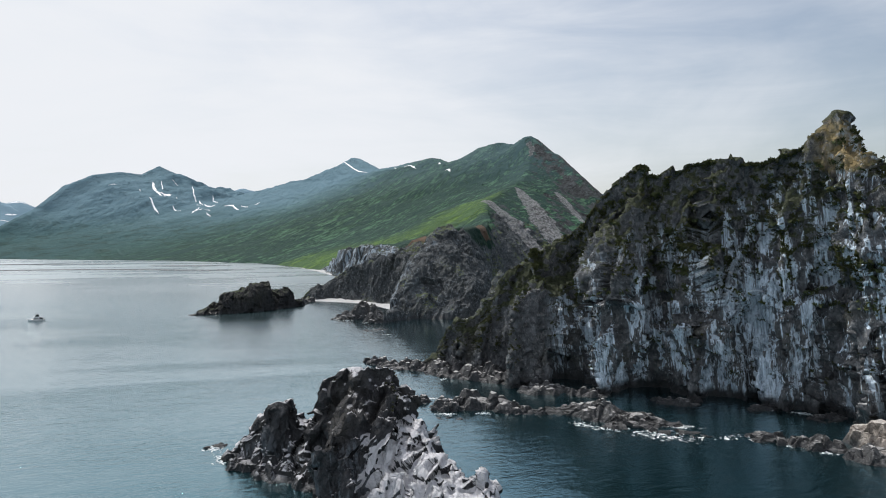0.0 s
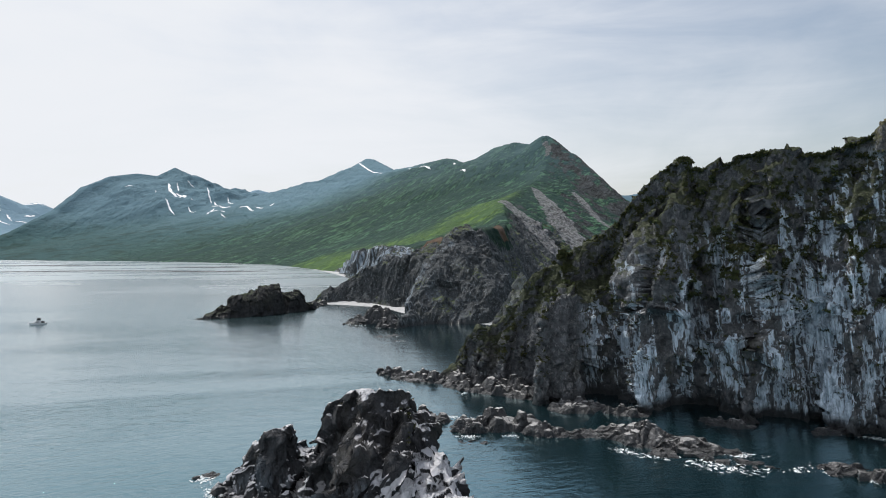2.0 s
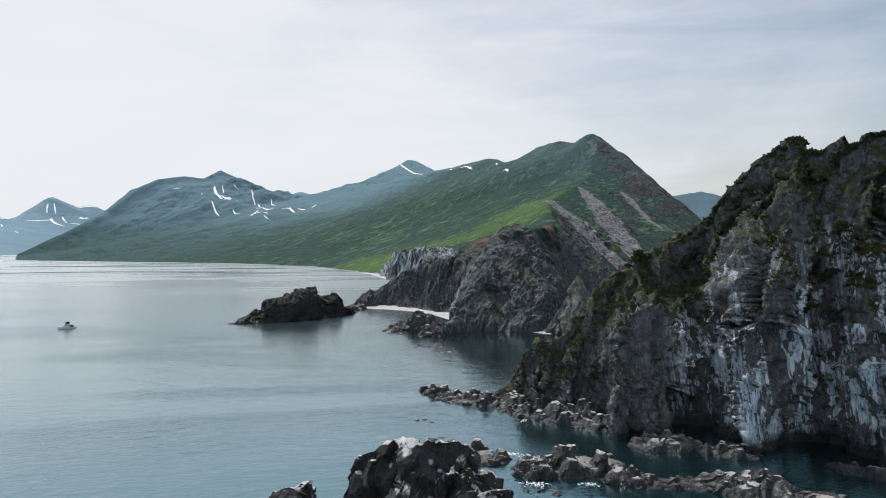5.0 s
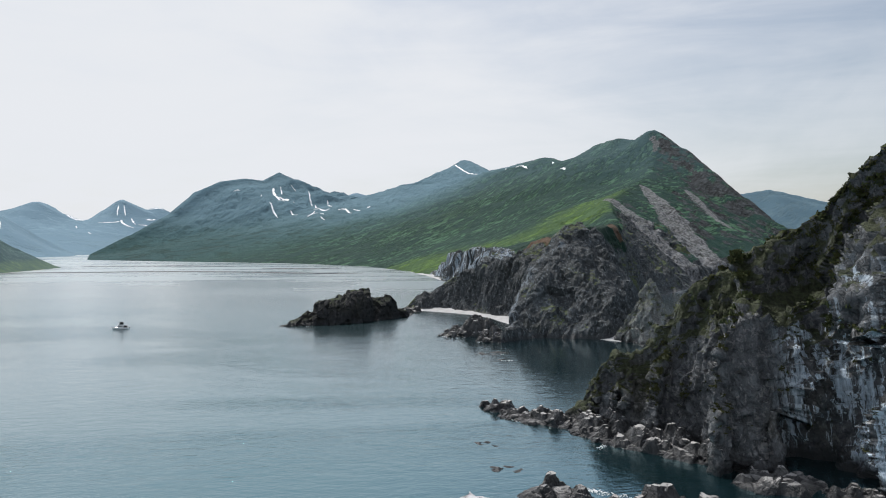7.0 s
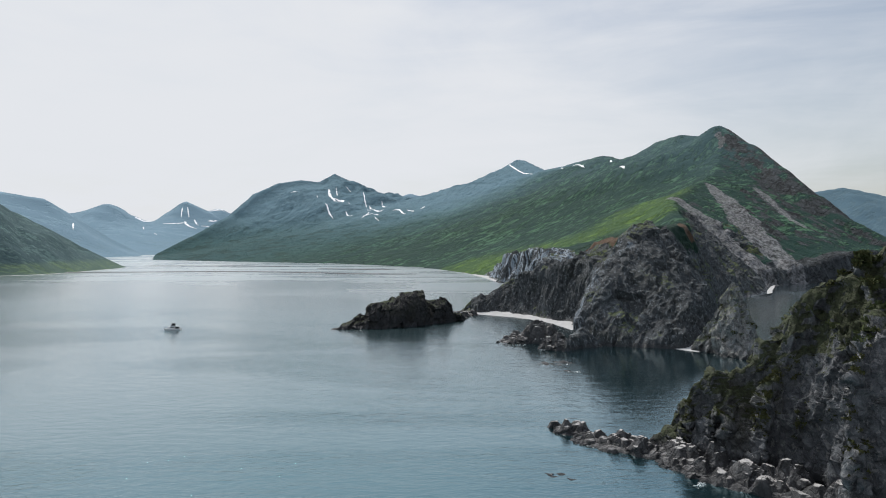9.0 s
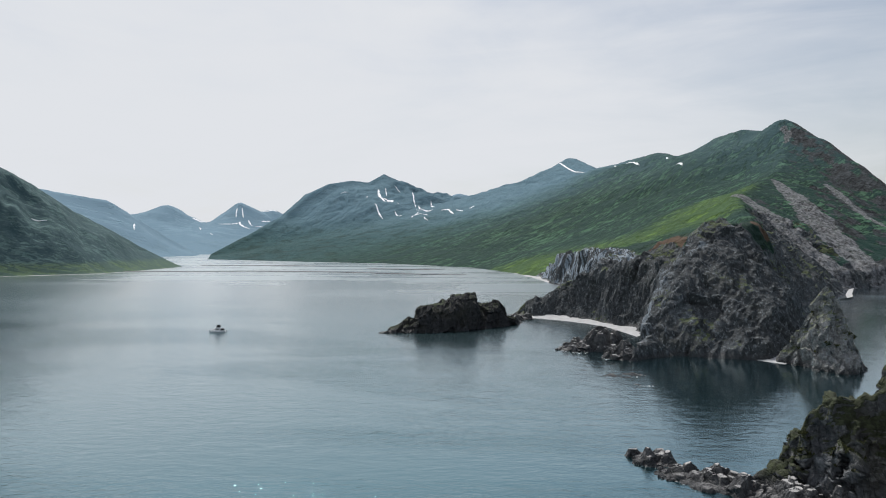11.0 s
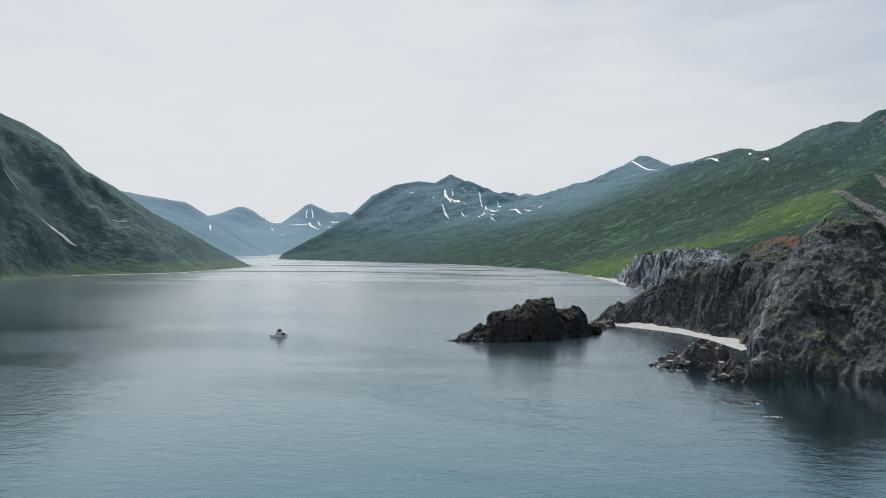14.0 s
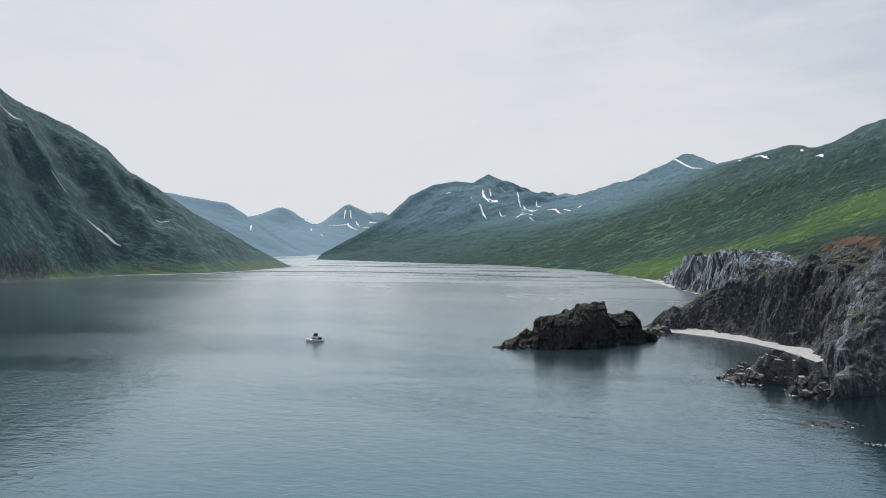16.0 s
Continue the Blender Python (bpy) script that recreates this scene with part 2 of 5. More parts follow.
def rock_material(name, dark, light, warm, pale=0.0, green=0.0, grass=(0.048, 0.066, 0.026), spots=0.6, guano_and_sun=(0.76, 0.77, 0.78), wet_line=2.9):
    """Weathered sea rock: broken grey stone, warm stains, pale mineral streaks, moss and turf where the masks lie, wet at the water."""
    m, n = material(name)
    at = n.place()
    big = n.noise(at, 0.05, 5, 0.6, 0.5)
    mid = n.noise(at, 0.45, 6, 0.65, 0.4)
    fine = n.noise(at, 3.2, 5, 0.7)
    bent = n.add("ShaderNodeVectorMath", {0: n.place((0.55, 0.55, 0.26), (20, 15, 0)), 1: n.add("ShaderNodeTexNoise", {"Vector": at, "Scale": 0.5, "Detail": 4.0}).outputs["Color"]}, operation="ADD").outputs[0]
    crack = n.add("ShaderNodeTexVoronoi", {"Vector": bent, "Scale": 1.0, "Randomness": 1.0}, feature="DISTANCE_TO_EDGE").outputs["Distance"]
    color = n.mix(n.step(mid, 0.3, 0.72), dark, light)
    color = n.mix(n.math("MULTIPLY", n.step(big, 0.52, 0.72), 0.65), color, warm)
    color = n.mix(n.math("MULTIPLY", n.step(fine, 0.45, 0.8), 0.5), color, tuple(min(1, c * 1.5) for c in light))
    color = n.mix(n.math("MULTIPLY", n.step(n.noise(n.place((1.0, 1.0, 0.6)), 0.8, 3, 0.75), 0.54, 0.63), spots), color, tuple(min(0.36, c * 2.6) for c in light))
    color = n.mix(n.math("MULTIPLY", n.step(crack, 0.0, 0.05, 0.3, 0.0), n.step(mid, 0.35, 0.6)), color, tuple(c * 0.6 for c in dark))
    if pale:
        runs = n.noise(n.place((0.27, 0.27, 0.026), (0, 8, 0)), 1.0, 6, 0.66, 0.7)
        thin = n.noise(n.place((1.3, 1.3, 0.06), (0, 6, 0)), 1.0, 4, 0.7, 0.4)
        curtain = n.noise(n.place((0.085, 0.085, 0.018), (0, 10, 0)), 1.0, 4, 0.6, 0.8)
        runs = n.math("ADD", n.math("MULTIPLY", runs, 0.62), n.math("MULTIPLY", thin, 0.38))
        runs = n.math("ADD", runs, n.math("MULTIPLY", n.math("SUBTRACT", curtain, 0.5), 0.75))
        wash = n.math("MULTIPLY", n.step(runs, 0.488, 0.542), n.attr("pale"))
        # Pale streaks; their blue also paints the sky light on the shaded cliff.
        chalk = n.mix(n.step(thin, 0.38, 0.62), (0.31, 0.39, 0.47), (0.66, 0.77, 0.88))
        color = n.mix(n.math("MULTIPLY", wash, pale), color, chalk)
        # Up-facing facets whitened: guano, with sunlit tops painted in the same tone.
        lie = n.math("ADD", n.up(), n.math("MULTIPLY", n.math("SUBTRACT", mid, 0.5), 0.45))
        caps = n.math("MULTIPLY", n.step(n.math("ADD", lie, n.math("MULTIPLY", n.attr("cap"), 0.45)), 1.02, 1.2), n.math("MINIMUM", n.attr("cap"), 1.0))
        color = n.mix(n.math("MULTIPLY", n.math("MINIMUM", n.math("MULTIPLY", caps, 1.6), 1.0), 0.92), color, guano_and_sun)
    if green:
        ledge = n.math("ADD", n.math("MULTIPLY", n.up(), 0.8), n.math("ADD", n.attr("turf"), n.math("MULTIPLY", n.math("SUBTRACT", mid, 0.5), 1.3)))
        turf = n.step(ledge, 0.88, 1.08)
        leaf = n.mix(n.step(n.noise(at, 1.1, 5, 0.7), 0.35, 0.7), tuple(c * 0.6 for c in grass), tuple(c * 1.7 for c in grass))
        color = n.mix(n.math("MULTIPLY", turf, green), color, leaf)
    stain = n.math("MULTIPLY", n.attr("ochre"), n.step(n.math("ADD", mid, n.math("MULTIPLY", fine, 0.5)), 0.5, 0.8))
    color = n.mix(stain, color, n.mix(mid, (0.20, 0.165, 0.10), (0.42, 0.30, 0.13)))
    wet = n.step(n.math("ADD", n.height(), n.math("MULTIPLY", mid, 3.0)), wet_line - 1.5, wet_line + 1.5)
    color = n.mix(wet, (0.034, 0.036, 0.039), color)
    rough = n.step(n.height(), 0.6, 3.0, 0.38, 0.9)
    lump = n.math("ADD", n.math("MULTIPLY", mid, 0.8), n.math("ADD", n.math("MULTIPLY", fine, 0.22), n.step(crack, 0.0, 0.10, -0.2, 0.0)))
    n.surface(color, rough, n.bump(lump, 1.0, 1.2), 0.3)
    return m


CRAG = rock_material("crag_rock", (0.045, 0.049, 0.054), (0.142, 0.153, 0.166), (0.080, 0.076, 0.056), 1.0, 0.95, (0.038, 0.046, 0.022), 0.35, (0.58, 0.59, 0.60), 4.2)
STACK = rock_material("stack_rock", (0.024, 0.025, 0.028), (0.054, 0.056, 0.061), (0.05, 0.046, 0.038), 0.3, 0.4, spots=0.25, guano_and_sun=(0.62, 0.62, 0.65))
# The pillar's stone is lighter than the rest, in place of sunlight on it.
PILLAR = rock_material("pillar_rock", (0.085, 0.088, 0.088), (0.30, 0.305, 0.30), (0.15, 0.14, 0.10), 0.3, 0.85, (0.085, 0.105, 0.042), 0.4)
SKERRY = rock_material("skerry_rock", (0.030, 0.031, 0.033), (0.104, 0.107, 0.111), (0.066, 0.063, 0.056), 0.3, spots=0.22, guano_and_sun=(0.46, 0.455, 0.45))
HEADROCK = rock_material("headland_rock", (0.021, 0.024, 0.026), (0.078, 0.087, 0.093), (0.041, 0.046, 0.040), 0.66, 0.9, (0.062, 0.080, 0.032), 0.7)
ISLET = rock_material("islet_rock", (0.016, 0.017, 0.018), (0.042, 0.043, 0.045), (0.04, 0.04, 0.028), 0.2, 0.7, spots=0.2)


def hill_material(name, grass, shrub, rock, scree, s=1.0, meadow=None, haze_tint=None, relief=1.0):
    """Turf and low alder scrub, bare rock and pale scree where the masks lie."""
    m, n = material(name)
    at = n.place()
    bands = n.noise(n.place((0.028 * s, 0.15 * s, 0.06 * s), (0, 0, -57)), 1.0, 5, 0.6, 0.8)
    rills = n.noise(n.place((0.0035 * s, 0.03 * s, 0.01 * s), (0, 0, -57)), 1.0, 3, 0.5, 0.6)
    clump = n.noise(at, 0.045 * s, 5, 0.6, 0.3)
    fine = n.noise(at, 0.3 * s, 5, 0.7)
    big = n.noise(at, 0.0045 * s, 4, 0.55)
    scrub = n.step(n.math("ADD", n.math("MULTIPLY", bands, 0.75), n.math("ADD", n.math("MULTIPLY", clump, 0.25), n.math("MULTIPLY", n.math("SUBTRACT", rills, 0.35), 0.35))), 0.478, 0.548)
    turf = n.mix(n.step(big, 0.35, 0.65), tuple(c * 0.75 for c in grass), grass)
    turf = n.mix(n.step(n.math("ADD", n.attr("lush"), n.math("MULTIPLY", n.math("SUBTRACT", bands, 0.5), 0.8)), 0.3, 0.9), turf, meadow or grass)
    turf = n.mix(n.math("MULTIPLY", n.step(fine, 0.4, 0.75), 0.35), turf, tuple(c * 1.5 for c in grass))
    upper = n.mix(n.step(n.math("ADD", n.height(), n.math("MULTIPLY", n.math("SUBTRACT", big, 0.5), 110.0)), 30.0, 240.0), tuple(0.40 * c * k for c, k in zip(haze_tint or grass, (0.72, 1.05, 0.92))), haze_tint or grass)  # woods low down; above, blue distance haze painted into the turf colour
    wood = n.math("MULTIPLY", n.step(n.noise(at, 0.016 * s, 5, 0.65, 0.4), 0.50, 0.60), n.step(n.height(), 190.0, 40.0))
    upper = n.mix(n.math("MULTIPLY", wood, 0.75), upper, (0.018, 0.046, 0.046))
    turf = n.mix(n.math("MULTIPLY", n.attr("haze_tint"), 0.9), turf, upper)
    color = n.mix(n.math("MULTIPLY", scrub, n.math("MULTIPLY", n.step(n.attr("lush"), 0.3, 1.2, 0.97, 0.55), n.step(n.attr("haze_tint"), 0.2, 1.0, 1.0, 0.6))), turf, n.mix(n.attr("haze_tint"), shrub, n.mix(n.step(n.height(), 20.0, 150.0, 0.5, 0.22), upper, shrub)))
    color = n.mix(n.math("MULTIPLY", n.attr("dusky"), 0.6), color, n.mix(scrub, (0.040, 0.066, 0.030), (0.016, 0.032, 0.022)))  # darker turf and scrub on the hill's near end, above the cove
    stone = n.mix(n.step(clump, 0.35, 0.7), tuple(c * 0.5 for c in rock), rock)
    stone = n.mix(n.math("MULTIPLY", n.step(fine, 0.42, 0.7), 0.6), stone, tuple(c * 1.6 for c in rock))
    seams = n.noise(n.place((0.16 * s, 0.16 * s, 0.02 * s), (0, 14, 0)), 1.0, 6, 0.68, 0.6)
    stone = n.mix(n.step(seams, 0.5, 0.68, 0.0, 0.75), stone, tuple(c * 2.3 for c in rock))
    stone = n.mix(n.step(seams, 0.44, 0.30, 0.0, 0.7), stone, tuple(c * 0.3 for c in rock))
    bare = n.step(n.math("ADD", n.attr("rock"), n.math("MULTIPLY", n.math("SUBTRACT", clump, 0.5), 1.0)), 0.42, 0.62)
    color = n.mix(bare, color, stone)
    loose = n.step(n.math("ADD", n.attr("scree"), n.math("MULTIPLY", n.math("SUBTRACT", n.noise(at, 0.09 * s, 5, 0.7), 0.5), 1.7)), 0.45, 0.65)
    color = n.mix(n.math("MULTIPLY", loose, 0.85), color, n.mix(n.step(n.noise(at, 0.22 * s, 5, 0.75), 0.38, 0.62), tuple(c * 0.4 for c in scree), tuple(c * 1.45 for c in scree)))
    earth = n.step(n.math("ADD", n.attr("earth"), n.math("MULTIPLY", n.math("SUBTRACT", clump, 0.5), 0.9)), 0.45, 0.6)
    color = n.mix(n.math("MULTIPLY", earth, 0.9), color, n.mix(fine, (0.062, 0.044, 0.032), (0.145, 0.092, 0.062)))
    lump = n.math("ADD", n.math("MULTIPLY", clump, 1.0), n.math("ADD", n.math("MULTIPLY", scrub, 0.8), n.math("MULTIPLY", fine, 0.3)))
    n.surface(color, 0.95, n.bump(lump, n.math("MULTIPLY", relief, n.step(n.attr("haze_tint"), 0.0, 1.0, 1.0, 0.9)), 5.0), 0.15)
    return m


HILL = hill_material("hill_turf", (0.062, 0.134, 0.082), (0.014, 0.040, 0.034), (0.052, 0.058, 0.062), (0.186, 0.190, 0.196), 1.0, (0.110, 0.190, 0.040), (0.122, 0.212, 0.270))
SPIT = hill_material("spit_turf", (0.106, 0.174, 0.168), (0.056, 0.098, 0.106), (0.075, 0.092, 0.098), (0.1, 0.11, 0.11), 2.0, (0.125, 0.185, 0.105), None, 0.45)
# Distance haze painted into the turf: pale blue base colours for far ranges.
FAR = hill_material("far_haze_turf", (0.178, 0.280, 0.345), (0.150, 0.240, 0.305), (0.178, 0.270, 0.335), (0.3, 0.35, 0.4), 0.35, None, None, 0.5)

# The east range takes a darker haze blue in its base colours.
EAST = hill_material("east_haze_turf", (0.105, 0.175, 0.215), (0.080, 0.140, 0.180), (0.11, 0.165, 0.20), (0.3, 0.35, 0.4), 0.35, None, None, 0.4)


def water_material():
    m, n = material("sea_water")
    at = n.place()
    swell = n.noise(n.place((0.30, 0.7, 0.3), (0, 0, -25)), 1.0, 4, 0.6, 0.4)
    ripple = n.noise(n.place((0.8, 1.9, 0.8), (0, 0, -18)), 1.0, 4, 0.62, 0.3)
    slick = n.step(n.noise(n.place((0.0035, 0.010, 0.01), (0, 0, -20)), 1.0, 4, 0.55, 0.8), 0.42, 0.62)
    depth = n.noise(at, 0.012, 3, 0.5)
    color = n.mix(depth, (0.0030, 0.0105, 0.0125), (0.0042, 0.0155, 0.0185))
    chop = n.noise(n.place((0.11, 0.25, 0.1), (0, 0, -20)), 1.0, 3, 0.6, 0.5)
    wave = n.math("ADD", n.math("MULTIPLY", chop, 1.9), n.math("ADD", swell, n.math("MULTIPLY", ripple, 0.5)))
    across = n.add("ShaderNodeSeparateXYZ", {0: at})
    lee = n.math("MULTIPLY", n.step(n.math("ADD", across.outputs[0], n.math("MULTIPLY", slick, 12.0)), -95.0, -30.0), n.step(across.outputs[1], 235.0, 280.0))  # sheltered water in the cove
    calm = n.step(across.outputs[1], 230.0, 620.0, 1.0, 0.6)
    normal = n.bump(wave, n.math("MULTIPLY", calm, n.math("MULTIPLY", n.math("ADD", 0.26, n.math("MULTIPLY", slick, 0.34)), n.math("SUBTRACT", 1.0, n.math("MULTIPLY", lee, 0.5)))), 0.26)
    open_bay = n.step(across.outputs[1], 420.0, 900.0)  # the wind ruffles the open bay
    inner_bay = n.step(across.outputs[1], 180.0, 460.0)  # a fine breeze ripple all over the bay
    rough = n.math("ADD", n.math("ADD", 0.06, n.math("MULTIPLY", inner_bay, n.math("SUBTRACT", 0.16, n.math("MULTIPLY", lee, 0.10)))), n.math("MULTIPLY", open_bay, n.math("ADD", 0.02, n.math("MULTIPLY", slick, 0.10))))
    far_tint = n.step(across.outputs[1], 230.0, 620.0)  # teal tint put into near reflections, paler towards the grazing far water
    n.surface(color, rough, normal, 0.5, IOR=n.step(across.outputs[1], 300.0, 700.0, 2.9, 2.3), **{"Specular Tint": n.mix(far_tint, (0.16, 0.78, 1.0), (0.46, 0.83, 1.0)), "Coat Weight": 1.0, "Coat IOR": 1.5, "Coat Roughness": rough, "Coat Normal": normal})
    return m


def plain_material(name, color, rough=0.6, scale=2.0, spread=0.25, metal=0.0):
    m, n = material(name)
    v = n.noise(n.place(), scale, 5, 0.6)
    c = n.mix(v, tuple(x * (1 - spread) for x in color), tuple(min(1, x * (1 + spread)) for x in color))
    n.surface(c, rough, n.bump(v, 0.2, 0.05 / scale), 0.4, Metallic=metal)
    return m


WATER = water_material()
SNOW = plain_material("old_snow", (0.80, 0.82, 0.85), 0.7, 0.08, 0.1)
SAND = plain_material("pale_shingle", (0.38, 0.385, 0.39), 0.9, 0.3, 0.4)
MUD = plain_material("dark_sandbar", (0.085, 0.09, 0.098), 0.8, 0.05, 0.4)
FOAM = plain_material("sea_foam", (0.58, 0.63, 0.65), 0.7, 1.5, 0.15)

# ---------------------------------------------------------------- the sea
def steps(*spans):
    return np.concatenate([np.arange(a, b, s) for a, b, s in spans])


def sea_sheet():
    """One sheet to the horizon: short ripples in the bay, longer ones where it lies far off."""
    xs = steps((-9000, -1600, 400), (-1600, -440, 9), (-440, -250, 1.6), (-250, 130, 1.05), (130, 160, 2), (160, 700, 9), (700, 9400, 400))
    ys = steps((-6000, -200, 400), (-200, 60, 6), (60, 300, 1.05), (300, 520, 1.7), (520, 2300, 9), (2300, 9400, 400))
    X, Y = np.meshgrid(xs, ys, indexing="ij")
    fine = smooth(X, -440, -390) * smooth(160 - X, 0, 40) * smooth(Y, 60, 90) * smooth(520 - Y, 0, 60)
    bay = smooth(X, -1600, -1500) * smooth(700 - X, 0, 80) * smooth(Y, -200, -100) * smooth(2300 - Y, 0, 100)
    c, s = math.cos(radians(-18)), math.sin(radians(-18))
    u, v = (c * X + s * Y).ravel() * 0.55, (c * Y - s * X).ravel()
    calm = 0.55 + 0.6 * fbm(np.stack([u / 60, v / 60, 0 * u], 1), 2, 0.5, 8).reshape(X.shape)
    short = fbm(np.stack([u / 4.4, v / 4.4, 0 * u], 1), 2, 0.5, 3).reshape(X.shape)
    far = fbm(np.stack([u / 34, v / 34, 0 * u + 4], 1), 2, 0.5, 5).reshape(X.shape)
    Z = RIPPLE * (calm - 0.3 * smooth(X, -95, -30) * smooth(Y, 235, 280)) * (0.11 * short * fine + (0.22 + 0.35 * smooth(Y, 700, 1000)) * far * bay * (1 - fine))
    return grid_mesh("water", np.stack([X, Y, Z], -1), WATER)


RIPPLE = 1.0
tagged(sea_sheet(), "calm teal grey sea water with light ripples", "water", kind="structure")

# ---------------------------------------------------------------- hills and mountains
HILL_SHORE = [(-1500, 1640), (-1062, 1530), (-767, 1476), (-480, 1310), (-345, 1128), (-250, 970), (-204, 850), (-178, 800), (-142, 720), (-116, 640), (-124, 560), (-150, 522), (-156, 506), (-140, 496), (-122, 498), (-98, 493),
              (-68, 464), (-58, 425), (-60, 362), (-42, 384), (-4, 388), (3, 396), (12, 430), (22, 520), (34, 640), (76, 744), (108, 881), (190, 980), (290, 1130), (400, 1330), (520, 1600), (560, 2500),
              (0, 4300), (-1500, 4500), (-2500, 3500), (-2250, 2500), (-1965, 2140)]
HILL_CREST = [(380, 1390, 55), (319, 1450, 100), (281, 1500, 143), (235, 1600, 214), (191, 1700, 278), (137, 1765, 332), (106, 1798, 316), (64, 1850, 335), (15, 1950, 338), (-98, 2107, 299),
              (-170, 2250, 345), (-322, 2500, 347), (-469, 2800, 366), (-647, 3165, 472), (-767, 3200, 419), (-931, 3250, 351), (-1150, 3330, 200)]
HILL_SHOULDER = [(137, 1765, 285), (105, 1500, 200), (50, 1250, 150), (3, 1033, 112), (4, 900, 88), (7, 777, 69), (-4, 560, 61), (-26, 458, 57), (-34, 438, 48), (-44, 419, 36), (-51, 402, 22), (-57, 388, 11), (-61, 363, 1)]
MASSIF_CREST = [(-1965, 2160, 8), (-1969, 2379, 83), (-1954, 2617, 185), (-1931, 2802, 310), (-1868, 2894, 365), (-1789, 2995, 389), (-1734, 3083, 385), (-1676, 3150, 436), (-1567, 3233, 374), (-1402, 3324, 306), (-1265, 3400, 281)]
BLUFF = [(-345, 1128, 0), (-265, 995, 4), (-240, 955, 14), (-204, 850, 34), (-178, 800, 38), (-142, 720, 41), (-116, 640, 38), (-124, 560, 21), (-150, 522, 9), (-140, 498, 10), (-122, 498, 20), (-98, 493, 29), (-68, 464, 38), (-58, 425, 18), (-60, 362, 2), (-42, 384, 5), (-4, 388, 5),
         (3, 396, 8), (12, 430, 14), (22, 520, 16), (34, 640, 14), (76, 744, 10), (108, 881, 14), (290, 1130, 40), (400, 1330, 30), (520, 1600, 30)]


CLIFF_FACE = [(-170, 490), (-135, 570), (-130, 640), (-156, 720), (-190, 800), (-250, 930), (-225, 945), (-160, 820), (-120, 725), (-84, 630), (-62, 560), (-48, 520), (-40, 480), (-60, 420)]


def slope_height(x, y, ds, crest, power, blunt=0.0):
    dr, z = near_line(x, y, crest)
    dr = np.maximum(dr - blunt, 0) + 0.15 * np.minimum(dr, blunt)
    return z * (np.maximum(ds, 0) / (np.maximum(ds, 0) + dr + 1e-6)) ** power, dr


def grid_slope(z, xs, ys):
    gx, gy = np.gradient(z, xs, axis=0), np.gradient(z, ys, axis=1)
    return gx, gy, 1 / np.sqrt(1 + gx**2 + gy**2)


xs = steps((-2560, -2050, 18), (-2050, -700, 9), (-700, -270, 6), (-270, -150, 2.4), (-150, 70, 1.3), (70, 160, 2.6), (160, 600, 6))
ys = steps((352, 560, 1.3), (560, 1010, 2.6), (1010, 1400, 4.5), (1400, 2400, 8.5), (2400, 3300, 9), (3300, 4520, 30))
X, Y = np.meshgrid(xs, ys, indexing="ij")
warp = np.stack([X.ravel() / 60, Y.ravel() / 60, np.zeros(X.size)], 1)
jag = fbm(warp, 4, 0.55, 5).reshape(X.shape)
ds = inside(X, Y, HILL_SHORE) + 9 * jag
h1, d1 = slope_height(X, Y, ds, HILL_CREST, 1.25, 22)
steep = smooth(470 - Y, -10, 30) * smooth(X, -46, -36) * smooth(14 - X, 0, 12)
brow = smooth(Y, 470, 530) * smooth(740 - Y, 0, 90) * smooth(4 - X, 0, 24) * smooth(X, -84, -54)
h2, d2 = slope_height(X, Y, ds, HILL_SHOULDER, 0.95 - 0.42 * steep - 0.48 * brow, 6)
h3, d3 = slope_height(X, Y, ds, MASSIF_CREST, 1.35, 18)
green = (h1**9 + h2**9) ** (1 / 9)
body = (green**9 + h3**9) ** (1 / 9)
_, bz = near_line(X, Y, BLUFF)
bz = bz * (1 + 0.35 * jag)
bluff = np.maximum(bz, 0) * smooth(1120 - Y + 2.0 * np.maximum(X, 0), 0, 60) * smooth(ds, 0, 13)
Z = (body**3 + bluff**3) ** (1 / 3)
off_crest = smooth(np.minimum(np.minimum(d1, d2), d3), 10, 160)
east = smooth(X - np.interp(Y, [360, 460, 560, 1033, 1500, 1765, 4000], [-56, -26, -4, 6, 100, 137, 400]), -8, 30)
flat = np.zeros(X.size)
gully = fbm(np.stack([X.ravel() / 190, Y.ravel() / 190, flat], 1), 5, 0.5, 9, True).reshape(X.shape)
knoll = fbm(np.stack([X.ravel() / 34, Y.ravel() / 34, flat], 1), 4, 0.6, 3).reshape(X.shape)
ribs = fbm(np.stack([(0.55 * X + 0.83 * Y).ravel() / 62, (0.83 * X - 0.55 * Y).ravel() / 230, flat], 1), 4, 0.55, 14, True).reshape(X.shape)
Z = Z + (gully - 0.3) * np.clip(Z * 0.12, 0, 34) * (0.15 + 0.85 * off_crest) + knoll * np.clip(Z * 0.07, 0, 4.5)
Z = Z + east * (ribs - 0.35) * np.clip(Z * 0.22, 0, 24) * (0.1 + 0.9 * smooth(np.minimum(d1, d2), 8, 90)) * smooth(ds, 5, 60)
spurs = fbm(np.stack([X.ravel() / 380, Y.ravel() / 380, flat + 3], 1), 5, 0.58, 19, True).reshape(X.shape)
Z = Z + np.where(h3 > green, 1.0, 0.0) * smooth(h3 - green, 0, 40) * (spurs - 0.3) * np.clip(Z * 0.42, 0, 85) * smooth(d3, 10, 170)
Z = np.where(ds > 0, Z, -8 * smooth(-ds, 0, 10) - 0.3)
gx, gy, upness = grid_slope(Z, xs, ys)
coast = smooth(bz * 1.5 - Z, -12, 10) * smooth(38 - ds, 0, 14) * smooth(bz, 3, 9) * (Y < 1100)
